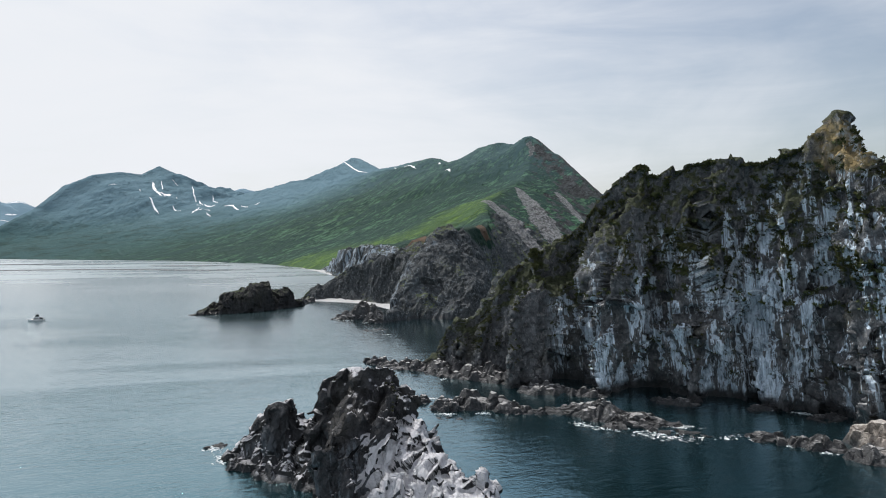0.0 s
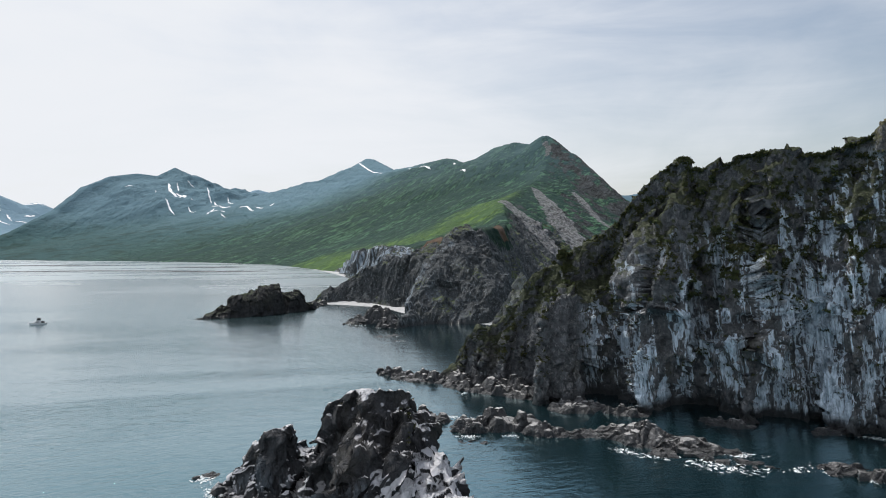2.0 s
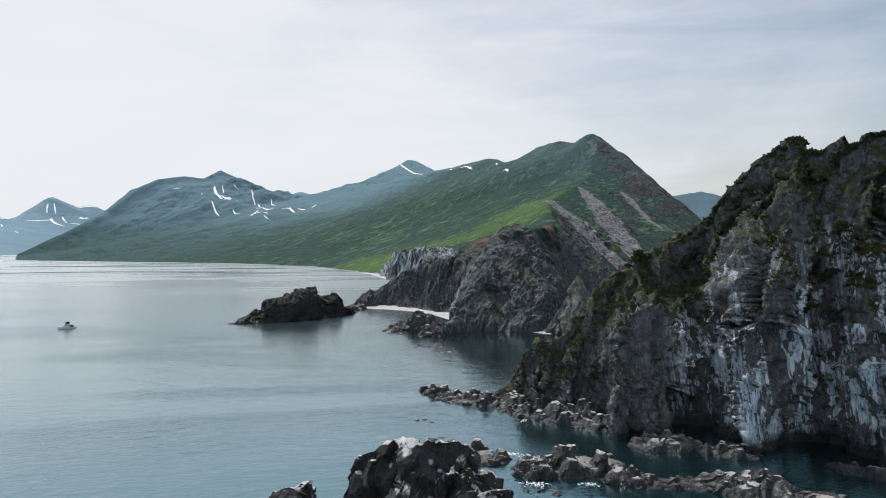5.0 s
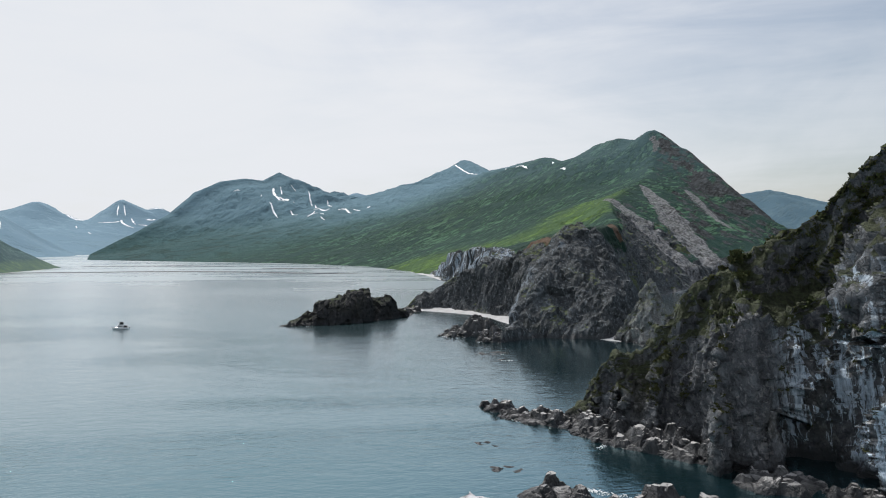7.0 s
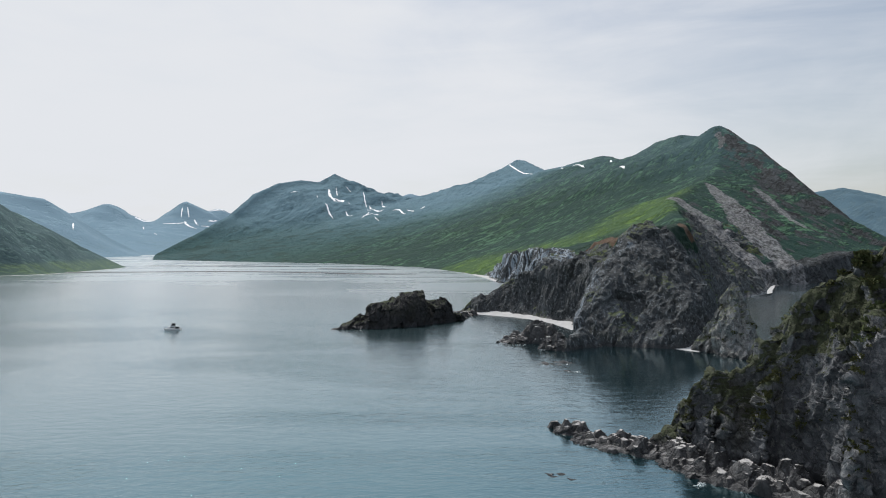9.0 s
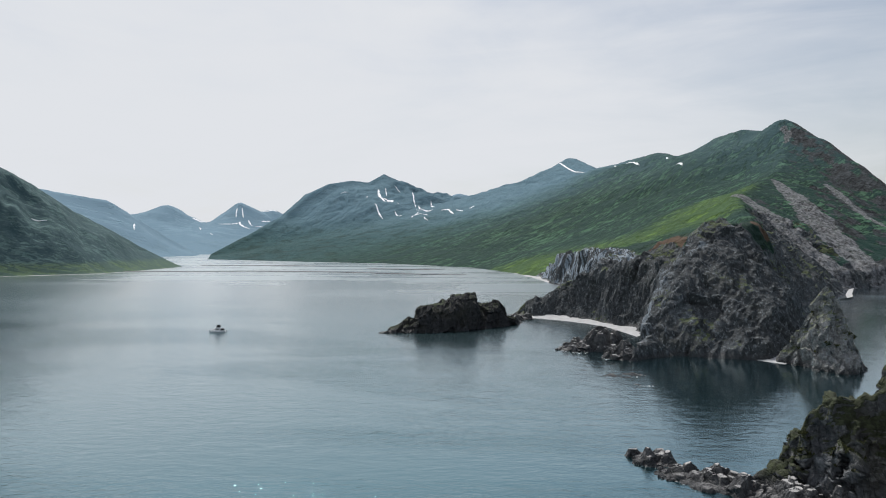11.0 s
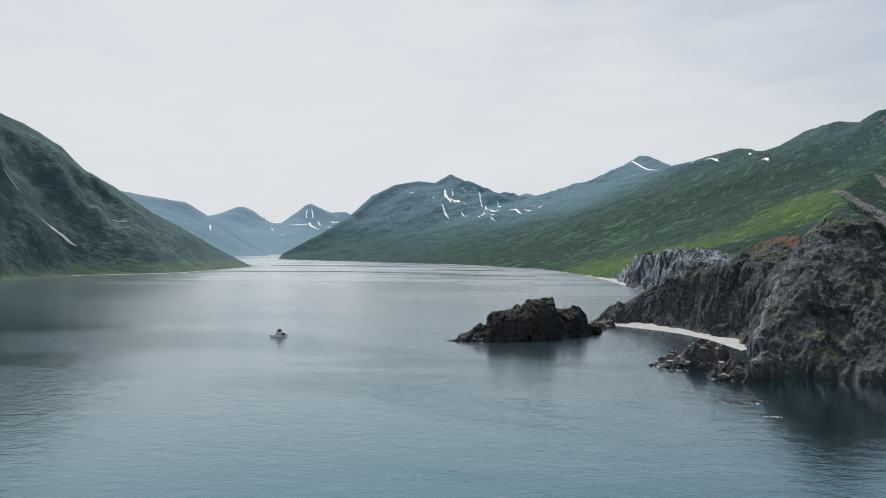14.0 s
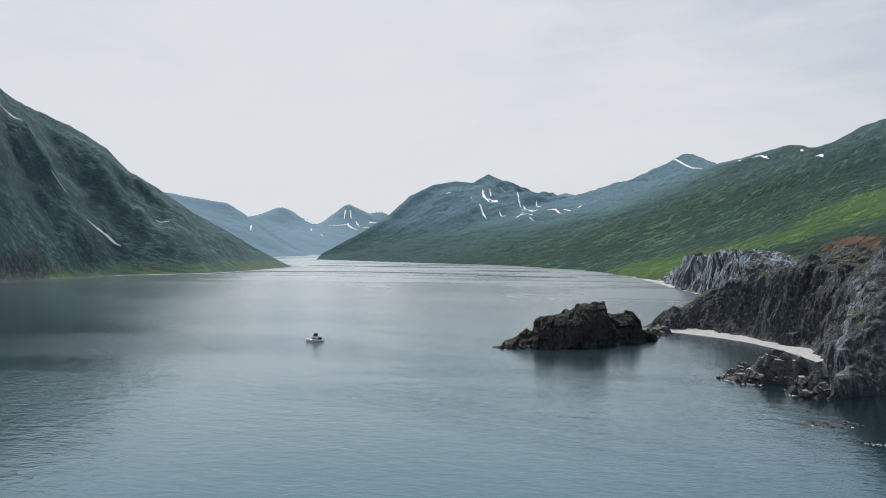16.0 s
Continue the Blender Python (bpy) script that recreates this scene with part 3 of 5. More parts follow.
ROCK = np.clip(np.maximum((0.36 + 0.42 * smooth(ribs, 0.1, 0.6)) * east * smooth(0.96 - upness, 0.0, 0.2), coast), 0, 1)
ROCK = np.maximum(ROCK, smooth(inside(X, Y, CLIFF_FACE) + 14 * jag, -4, 8))
ROCK = np.maximum(ROCK, smooth(np.interp(X, [-80, -30, 20, 60], [415, 470, 520, 560]) - Y, -12, 22) * (X > -75))
SCREE = np.zeros(X.shape)
for scar in ([(12, 1045, 11), (30, 1010, 14), (60, 950, 17), (90, 905, 17), (106, 885, 13)], [(80, 1290, 8), (92, 1180, 14), (110, 1055, 20), (125, 985, 20), (142, 940, 14)], [(172, 1420, 6), (182, 1350, 10), (190, 1260, 9), (200, 1180, 6)], [(130, 1722, 5), (139, 1704, 6), (131, 1672, 3)]):
    d, w = near_line(X, Y, scar)
    SCREE = np.maximum(SCREE, smooth(w * 1.4 - d, -9, 9))
d, _ = near_line(X, Y, [(-74, 575, 0), (-62, 545, 0), (-50, 520, 0), (-40, 495, 0)])
EARTH = 0.85 * smooth(5.5 - d, -7, 5)
d, _ = near_line(X, Y, [(0, 545, 0), (4, 600, 0)])
EARTH = np.maximum(EARTH, smooth(6 - d, -4, 5))
d, _ = near_line(X, Y, [(-340, 1140, 0), (-220, 1000, 0), (-120, 930, 0), (-40, 960, 0), (-5, 1150, 0)])
LUSH = smooth(170 - d, -60, 170) * (1 - 0.9 * east) * (1 - 0.7 * smooth(760 - Y, 0, 160))
V = np.stack([X, Y, Z], -1)
near = smooth(1040 - Y, 0, 60) * smooth(Z, -1, 3) * smooth(X, -300, -250) * smooth(170 - X, 0, 30)
V = roughen(V, [("ridged", 34, 3.4, 2.4, 30), ("blocks", 18, 3.0, 2.2, 34), ("blocks", 7, 1.5, 1.8, 32), ("blocks", 3.4, 0.8, 1.5, 33)], near * np.clip(ROCK * 1.4, 0, 1))
# Distance haze is painted by a blue tint that grows with height and range.
masks = {"rock": ROCK, "scree": SCREE, "earth": EARTH, "lush": LUSH, "dusky": smooth(840 - Y, 0, 260), "haze_tint": np.maximum(0.3 * smooth(Z, 130, 320), smooth(Y - 1.2 * X, 2150, 3200))}
land = V[..., 2] > -4
flat = np.stack([X.ravel() / 9, Y.ravel() / 9, Z.ravel() / 14], 1)
stone = (Y < 1015) & (X > -290) & (X < 130) & (ROCK * (1 - SCREE) * (1 - EARTH) + 0.32 * fbm(flat, 3, 0.6, 51).reshape(X.shape) > 0.46)
far_side = h3 > green
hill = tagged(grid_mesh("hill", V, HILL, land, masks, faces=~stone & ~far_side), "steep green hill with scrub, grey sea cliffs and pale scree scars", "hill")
shelf = fbm(np.stack([X.ravel() / 26, Y.ravel() / 26, Z.ravel() / 26], 1), 3, 0.5, 61).reshape(X.shape)
# The spur's sunlit left edge is painted as a pale band.
lit_spur, _ = near_line(X, Y, [(-60, 385, 0), (-57, 405, 0), (-52, 425, 0), (-46, 440, 0), (-37, 438, 0)])
tagged(grid_mesh("sea_cliff", V, HEADROCK, land, {"pale": np.clip(0.95 * smooth(Y, 560, 640) * smooth(-X, 30, 70) + 0.5 * shelf + 0.55 * smooth(7 - lit_spur, -6, 7), 0, 1), "turf": 0.8 * smooth(shelf, -0.1, 0.3) - 0.12 - 0.3 * smooth(485 - Y, 0, 40), "cap": 0.22 * smooth(-44 - X, 0, 12) * smooth(480 - Y, 0, 40)}, shade=False, parent=hill, faces=stone),
       "broken grey rock face above the sea")
massif_rock = smooth(Z, 220, 400) * 0.22
zero = np.zeros(X.shape)
mountain = tagged(grid_mesh("mountain", V, HILL, land, {"rock": massif_rock, "scree": zero, "earth": zero, "lush": zero, "haze_tint": zero + 1}, faces=far_side), "hazy blue green mountain with a pointed summit and old snow", "mountain")


class Ground:
    """Heights of a grid, to lay things on."""

    def __init__(self, xs, ys, z):
        self.xs, self.ys, self.z = xs, ys, z

    def at(self, x, y):
        i = np.clip(np.searchsorted(self.xs, x) - 1, 0, len(self.xs) - 2)
        j = np.clip(np.searchsorted(self.ys, y) - 1, 0, len(self.ys) - 2)
        u = (x - self.xs[i]) / (self.xs[i + 1] - self.xs[i])
        v = (y - self.ys[j]) / (self.ys[j + 1] - self.ys[j])
        z = self.z
        return (z[i, j] * (1 - u) + z[i + 1, j] * u) * (1 - v) + (z[i, j + 1] * (1 - u) + z[i + 1, j + 1] * u) * v


HILL_GROUND = Ground(xs, ys, Z)


def mountain_mesh(name, crests, shore, res, power, mat, label, rough=0.12, wave=170, seed=1, rock_from=9e9, lush=0.0, blunt=8.0, ribs=0.0, bluff_to=-9e9):
    ring = np.array(shore, float)
    xs = np.arange(ring[:, 0].min() - 20, ring[:, 0].max() + 20, res)
    ys = np.arange(ring[:, 1].min() - 20, ring[:, 1].max() + 20, res)
    X, Y = np.meshgrid(xs, ys, indexing="ij")
    p = np.stack([X.ravel() / wave, Y.ravel() / wave, 0 * X.ravel()], 1)
    ds = inside(X, Y, shore) + 0.05 * wave * fbm(p * 3, 3, 0.5, seed + 3).reshape(X.shape)
    Z, near = np.zeros(X.shape), np.full(X.shape, 1e9)
    for crest in crests:
        h, d = slope_height(X, Y, ds, crest, power, blunt)
        Z, near = np.maximum(Z, h), np.minimum(near, d)
    calm = 0.15 + 0.85 * smooth(near, 0.05 * wave, 0.9 * wave)
    Z = Z + Z * rough * calm * (fbm(p, 5, 0.52, seed, True).reshape(X.shape) - 0.3) + np.clip(Z * 0.03, 0, 4) * fbm(p * 7, 3, 0.5, seed + 7).reshape(X.shape)
    if ribs:
        q = np.stack([(0.9 * X - 0.44 * Y).ravel() / 300, (0.44 * X + 0.9 * Y).ravel() / 48, 0 * X.ravel()], 1)
        Z = Z + ribs * (fbm(q, 5, 0.62, seed + 11, True).reshape(X.shape) - 0.3) * smooth(Z, 5, 60) * smooth(near, 5, 60)
        Z = Z + 9 * smooth(ds, 0, 16) * smooth(70 - ds, 0, 60) * smooth(bluff_to - Y, 0, 60)
    Z = np.where(ds > 0, Z + 0.4, -10 * smooth(-ds, 0, 25) - 0.2)
    masks = {"rock": np.maximum(smooth(Z, rock_from, rock_from + 120) * 0.8, 0.62 * smooth(bluff_to - Y, -20, 70) * smooth(85 - Z, 0, 70)), "scree": 0 * Z, "earth": 0 * Z, "lush": np.full(Z.shape, lush) * smooth(30 - Z, 0, 20), "haze_tint": 0 * Z}
    ob = grid_mesh(name, np.stack([X, Y, Z], -1), mat, Z > -5, masks)
    return tagged(ob, label, "mountain"), Ground(xs, ys, Z)


spit_hill, SPIT_GROUND = mountain_mesh("hill",
    [[(-1120, 350, 400), (-1150, 500, 330), (-1173, 596, 286), (-1182, 649, 261), (-1188, 705, 252), (-1188, 764, 220), (-1182, 814, 178), (-1165, 873, 144), (-1144, 933, 102), (-1129, 990, 75), (-1103, 1041, 40), (-1075, 1108, 3)]],
    [(-840, 250), (-900, 420), (-950, 520), (-975, 600), (-985, 680), (-935, 800), (-960, 900), (-1010, 1010), (-1065, 1115), (-1100, 1125), (-1230, 1060), (-1500, 1000), (-1700, 600), (-1500, 100)], 5.5, 1.0, SPIT,
    "dark green scrub covered hill with ribs and snow gullies", 0.36, 105, 21, lush=1.0, ribs=24.0, bluff_to=618.0)

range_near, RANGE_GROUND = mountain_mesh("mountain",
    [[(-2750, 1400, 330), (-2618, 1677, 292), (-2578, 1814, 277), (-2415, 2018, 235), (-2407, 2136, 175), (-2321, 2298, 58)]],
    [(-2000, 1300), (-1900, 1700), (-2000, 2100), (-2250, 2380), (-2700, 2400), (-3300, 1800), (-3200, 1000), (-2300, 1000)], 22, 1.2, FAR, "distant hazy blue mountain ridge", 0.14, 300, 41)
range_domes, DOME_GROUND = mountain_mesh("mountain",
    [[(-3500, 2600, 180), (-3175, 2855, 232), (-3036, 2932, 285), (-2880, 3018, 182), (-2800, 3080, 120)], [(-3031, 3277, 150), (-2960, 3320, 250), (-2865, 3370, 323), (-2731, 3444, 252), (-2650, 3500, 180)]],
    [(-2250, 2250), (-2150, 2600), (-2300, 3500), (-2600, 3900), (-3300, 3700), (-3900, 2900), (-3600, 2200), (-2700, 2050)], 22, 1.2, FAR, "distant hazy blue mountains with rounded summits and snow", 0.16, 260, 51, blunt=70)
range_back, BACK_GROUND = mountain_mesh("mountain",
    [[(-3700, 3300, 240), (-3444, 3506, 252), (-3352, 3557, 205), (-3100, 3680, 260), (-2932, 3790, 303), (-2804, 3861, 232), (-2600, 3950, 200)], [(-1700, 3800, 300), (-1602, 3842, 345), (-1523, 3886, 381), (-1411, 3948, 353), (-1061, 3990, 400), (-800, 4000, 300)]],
    [(-3900, 2900), (-2400, 3300), (-1500, 3300), (-600, 3400), (-500, 4300), (-3600, 4400)], 28, 1.1, FAR, "far hazy pale blue mountain range under snow", 0.12, 300, 61)
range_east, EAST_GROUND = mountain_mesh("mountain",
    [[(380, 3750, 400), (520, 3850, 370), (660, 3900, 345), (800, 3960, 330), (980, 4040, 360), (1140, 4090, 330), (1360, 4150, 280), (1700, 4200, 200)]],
    [(200, 3300), (900, 3300), (2300, 3700), (2400, 4500), (200, 4500)], 26, 1.0, EAST, "far hazy blue mountain across the open water", 0.14, 280, 71)


# ---------------------------------------------------------------- crags
def crag(name, crest, foot, back, mat, label, step=0.5, rise=120, lean=4.0, early=0.35, layers=(), pale=0.0, turf=0.0, cap=0.0, category="cliff", pale_top=0.75, gullies=(), pale_from=-999, cap_from=None, grain=(0.1, 0.0, 1.0), mossy=0.0, ochre=0.0, soft=False, rugged=None):
    """A cliff between a foot line and a crest line, with its back slope."""
    top = curve(crest, spacing=step)
    count = len(top)
    low, rear = curve(foot, count), curve(back, count)
    v = np.linspace(0, 1, rise)
    z = v[None, :] * (top[:, 2:3] + 4) - 4
    f = early * v + (1 - early) * v**lean
    plan = low[:, None, :2] * (1 - f)[None, :, None] + top[:, None, :2] * f[None, :, None]
    front = np.concatenate([plan, z[..., None]], 2)
    w = np.linspace(0, 1, rise // 3)[1:]
    g = w**0.8
    plan = top[:, None, :2] * (1 - g)[None, :, None] + rear[:, None, :2] * g[None, :, None]
    behind = np.concatenate([plan, ((top[:, 2:3] + 4) * (1 - w**1.6)[None, :] - 4)[..., None]], 2)
    grid = np.concatenate([front, behind], 1)
    frac = np.r_[v, 1 + w][None, :] * np.ones((count, 1))
    ends = smooth(np.arange(count) * step, 0, 6)[:, None] * smooth((count - 1 - np.arange(count)) * step, 0, 6)[:, None]
    calm = (1 - 0.85 * np.exp(-(((frac - 1) / 0.09) ** 2))) * (0.25 + 0.75 * ends)
    edge = (1 - 0.40 * np.exp(-(((frac - 1) / 0.06) ** 2))) * (0.25 + 0.75 * ends)
    out = soft_normals(grid, 20)
    out[..., 2] *= 0.3
    for x, depth, width, slant in gullies:
        cut = np.exp(-(((grid[..., 0] - x - slant * grid[..., 2]) / width) ** 2)) * smooth(0.96 - frac, 0, 0.4)
        grid = grid - out * (depth * cut)[..., None]
    if rugged is not None:
        low_part = 1 - 0.82 * smooth(rugged - grid[..., 0], -4, 14)
        calm, edge = calm * low_part, edge * low_part
    grid = roughen(grid, layers, calm, edge, grain)
    if rugged is not None:  # buttresses and clefts on the low flank
        flank = smooth(rugged - grid[..., 0], -4, 14)
        grid = roughen(grid, [("ridged", 12, 4.4, 4.5, 90), ("blocks", 6, 2.0, 3.2, 94), ("ridged", 4.5, 2.4, 3.4, 91), ("blocks", 2.6, 1.2, 2.0, 95), ("ridged", 1.6, 0.7, 2.0, 93)], (0.3 + 0.7 * np.clip(calm * 5, 0, 1)) * flank, None, (0.2, 0.1, 1.0))
    p = grid.reshape(-1, 3)
    patch = fbm(p / 22, 3, 0.5, 77).reshape(frac.shape)
    masks = {"ochre": ochre * np.exp(-(((grid[..., 0] - 102.5) / 4.0) ** 2)) * smooth(grid[..., 2], 66, 71) * smooth(85 - grid[..., 2], 0, 3) * smooth(1.02 - frac, 0, 0.02),
             "pale": pale * smooth(pale_top + 0.3 * smooth(grid[..., 0], 70, 86) - frac + 0.7 * patch, -0.08, 0.12) * smooth(grid[..., 0] - pale_from, -4, 6), "turf": turf * smooth(frac + 0.5 * patch, 0.35, 0.95) - 0.35 * (1 - turf) + mossy * smooth(24 - grid[..., 0], -6, 10),
             # The cap also paints the sunlit low block on the left white.
             "cap": cap * np.ones(frac.shape) if cap_from is None else cap * np.clip(0.45 + 0.5 * smooth(frac, 0.86, 0.96) + 1.3 * smooth(grid[..., 0] - cap_from, -3, 3) * smooth(14 - grid[..., 2], 0, 4) + 0.4 * smooth(7 - grid[..., 2], 0, 3) + 0.7 * smooth(-31 - grid[..., 0], 0, 3) * smooth(9 - grid[..., 2], 0, 3), 0, 1.8)}
    return tagged(grid_mesh(name, grid, mat, None, masks, shade=soft), label, category)


cliff = crag("cliff",
    [(-31, 238, 0.5), (-20, 239, 3.5), (-16, 239, 8), (-14.6, 239, 14), (-11.5, 239, 16.3), (-8.5, 239, 19), (-4, 239, 19.4), (-1, 239, 21.5), (0.4, 239, 26), (3.3, 239, 27.4), (4.6, 239, 31.6), (6.5, 239, 35), (9.8, 239.5, 38.6), (15.5, 240, 41), (18, 240, 44), (20, 240, 46.8), (25.5, 241, 47.2), (32, 238, 52), (36, 235, 56), (43, 227, 66), (54, 220.6, 76), (60, 217, 72.5), (72, 210, 76), (83, 206, 76), (87, 202, 74.5),
     (94, 195, 77), (99, 190, 80), (103.5, 186, 85.5), (105.5, 185, 83.5), (107.5, 184, 75), (112, 180, 66), (128, 172, 58), (160, 162, 50), (230, 150, 25)],
    [(-33, 236), (-21, 234), (-15, 233), (-8, 231), (2, 227), (10, 222), (19, 214), (27, 208), (40, 204), (60, 194), (80, 189), (100, 177), (110, 171), (135, 152), (170, 135), (230, 125)],
    [(-33, 241), (-10, 250), (10, 262), (30, 268), (60, 262), (100, 245), (150, 225), (230, 190)],
    CRAG, "tall dark grey sea cliff with pale streaks and turf ledges", 0.45, 170, 3.4, 0.45,
    [("ridged", 38, 9.0, 2.2, 1), ("blocks", 19, 7.0, 2.4, 7), ("blocks", 9, 3.8, 2.4, 3), ("ridged", 5.5, 2.2, 2.4, 6), ("blocks", 2.8, 1.25, 2.0, 4), ("ridged", 1.5, 0.55, 2.0, 5)], 1.0, 0.86, 0.45, pale_top=0.62, pale_from=24, grain=(0.30, 0.1, 1.0), mossy=0.06, rugged=26, ochre=0.9, soft=True,
    gullies=[(18, 9, 6.0, 0.08), (32, -4, 6, 0.05), (41, 10, 5.0, 0.12), (52, -4, 6, 0.15), (64, 6, 4.5, 0.08), (76, -4, 8, 0.05), (88, 7, 5.0, 0.05), (108, 14, 8, 0.0), (-9, 4, 3.2, 0.12), (-1, 5, 3.2, 0.12), (12, 5, 4.0, 0.08), (26, 3, 3.5, 0.1)])

pillar = crag("crag", [(-5, 386, 1), (0.5, 385, 11), (7, 384, 22.5), (11.2, 384, 31.2), (14, 383.5, 28), (17, 383, 22), (20, 382, 13), (23, 381, 4), (25, 382, 0.5)],
    [(-6, 383), (2, 376), (10, 369), (18, 366), (24, 373), (26, 379)], [(-5, 389), (6, 395), (16, 394), (25, 386)],
    PILLAR, "leaning grey rock pillar with mossy slope", 0.6, 60, 1.6, 0.6, [("ridged", 10, 3.0, 1.8, 11), ("blocks", 4, 1.5, 1.5, 12), ("blocks", 1.8, 0.6, 1.3, 13)], 0.3, 0.7, 0.2, "rock")

stack = crag("rock_pinnacle",
    [(-58, 135.5, 0.5), (-52, 135, 6.3), (-45, 133, 13.5), (-41, 132, 15.2), (-38.8, 131.5, 10.5), (-36.5, 131, 11.5), (-33.5, 130, 19.5), (-26, 129, 22), (-19, 129, 22.6), (-17, 127, 18), (-13, 123, 13.8), (-9.8, 117, 10), (-3.2, 110, 8.2), (3.6, 102, 6.2), (9, 94, 1)],
    [(-58, 133), (-50, 128), (-42, 125.5), (-33, 124), (-27, 121), (-22, 115), (-17, 106), (-10, 98), (-2, 91), (7, 90)],
    [(-59, 138), (-50, 142), (-40, 143), (-28, 142), (-16, 138), (-7, 127), (2, 115), (9, 105), (11, 96)],
    STACK, "dark jagged rock pinnacle in the sea with white topped ledges", 0.22, 110, 1.9, 0.55,
    [("ridged", 9, 2.4, 2.0, 21), ("blocks", 5.2, 2.3, 2.2, 25), ("blocks", 2.4, 1.0, 1.9, 22), ("ridged", 1.5, 0.36, 2.6, 23), ("ridged", 0.6, 0.13, 2.2, 24)], 0.4, 0.35, 1.0, "rock", 0.6, gullies=[(-23, 10.0, 4.6, -0.15), (-36, 3.5, 2.0, 0.15), (-45, 2.0, 1.5, 0.2)], cap_from=-22, grain=(0.32, 0.15, 1.0), soft=True)

islet = crag("islet", [(-191, 395, 0.3), (-184, 403, 2.6), (-178, 410, 5.2), (-176.5, 412, 8), (-176, 412.6, 12.5), (-172, 417, 13.6), (-166, 425, 15.2), (-164, 428, 17.8), (-156, 438.5, 19.4), (-152.8, 441.5, 19.2), (-152.2, 442, 13), (-147, 446, 13.0), (-145, 447, 14.2), (-141, 450, 13.8), (-139, 453, 6.5), (-136.5, 456, 4.5), (-133, 461, 1.5)],
    [(-190, 393), (-178, 398), (-168, 405), (-158, 414), (-148, 428), (-138, 445), (-132, 459)], [(-192, 398), (-186, 412), (-176, 428), (-164, 444), (-150, 456), (-138, 463), (-133, 464)],
    ISLET, "low dark rocky islet with a flat top in the bay", 0.4, 70, 6.0, 0.2, [("blocks", 8, 2.0, 2.4, 41), ("blocks", 3.4, 1.0, 2.2, 42), ("blocks", 1.5, 0.4, 1.6, 43)], 0.0, 0.5, 0.0, "islet")


# ---------------------------------------------------------------- rocks awash
def rock(x, y, length, width, height, turn=0.0, seed=0, mat=None, label="wet grey rock standing out of the sea", name="rock", cap=0.6):
    """A reef or boulder: a broken lump that runs out under the water."""
    length, width, height = length * 1.5, width * 1.55, height * 1.2
    res = int(np.clip(length / 0.2, 28, 130))
    a = np.linspace(-0.62, 0.62, res)
    A, B = np.meshgrid(a * length, a * width, indexing="ij")
    p = np.stack([A.ravel(), B.ravel(), 0 * A.ravel()], 1)
    size = (length + width) / 2
    bend = fbm(p / (size * 0.45) + seed * 5.3, 3, 0.55, seed).reshape(A.shape)
    edge = 1 - np.hypot(A / length, B / width) * 2 + 0.55 * bend
    rng = np.random.default_rng(seed * 7 + 3)
    crown = np.full(A.shape, -9.0)
    for k in range(int(5 + length * 0.45)):  # leaning slabs, each cut by a few planes
        px, py = rng.uniform(-0.40, 0.40) * length, rng.uniform(-0.40, 0.40) * width
        top = (1 - 1.5 * math.hypot(px / length, py / width)) * rng.uniform(0.55, 1.0)
        block = top + (rng.uniform(-0.25, 0.25) * (A - px) + rng.uniform(-0.25, 0.25) * (B - py)) / width
        first = rng.uniform(0, 6.28)
        for m in range(5):
            way = first + 1.257 * m + rng.uniform(-0.4, 0.4)
            out = (math.cos(way) * (A - px) + math.sin(way) * (B - py)) / width
            block = np.minimum(block, top + rng.uniform(0.10, 0.30) - rng.uniform(1.6, 4.5) * out)
        crown = np.maximum(crown, block)
    apron = 0.35 * np.sign(edge) * np.abs(edge) ** 0.62
    Z = height * np.maximum(crown * 1.15, apron) * smooth(edge, -0.25, 0.15) - 0.9 * (1 - smooth(edge, -0.3, 0.1)) - 0.2
    Z = np.maximum(Z, -1.6)
    c, s = math.cos(radians(turn)), math.sin(radians(turn))
    grid = np.stack([x + c * A - s * B, y + s * A + c * B, Z], -1)
    grid = roughen(grid, [("blocks", max(1.6, size * 0.30), size * 0.05, 1.7, seed + 1), ("ridged", max(0.7, size * 0.10), size * 0.016, 2.2, seed + 2)], grain=(0.8, 0.35, 0.55))
    flat = np.ones(A.shape)
    return tagged(grid_mesh(name, grid, mat or SKERRY, grid[..., 2] > -1.0, {"pale": 0 * flat, "turf": -flat, "cap": flat * cap}, shade=False), label, "rock", "rocks along the shore")


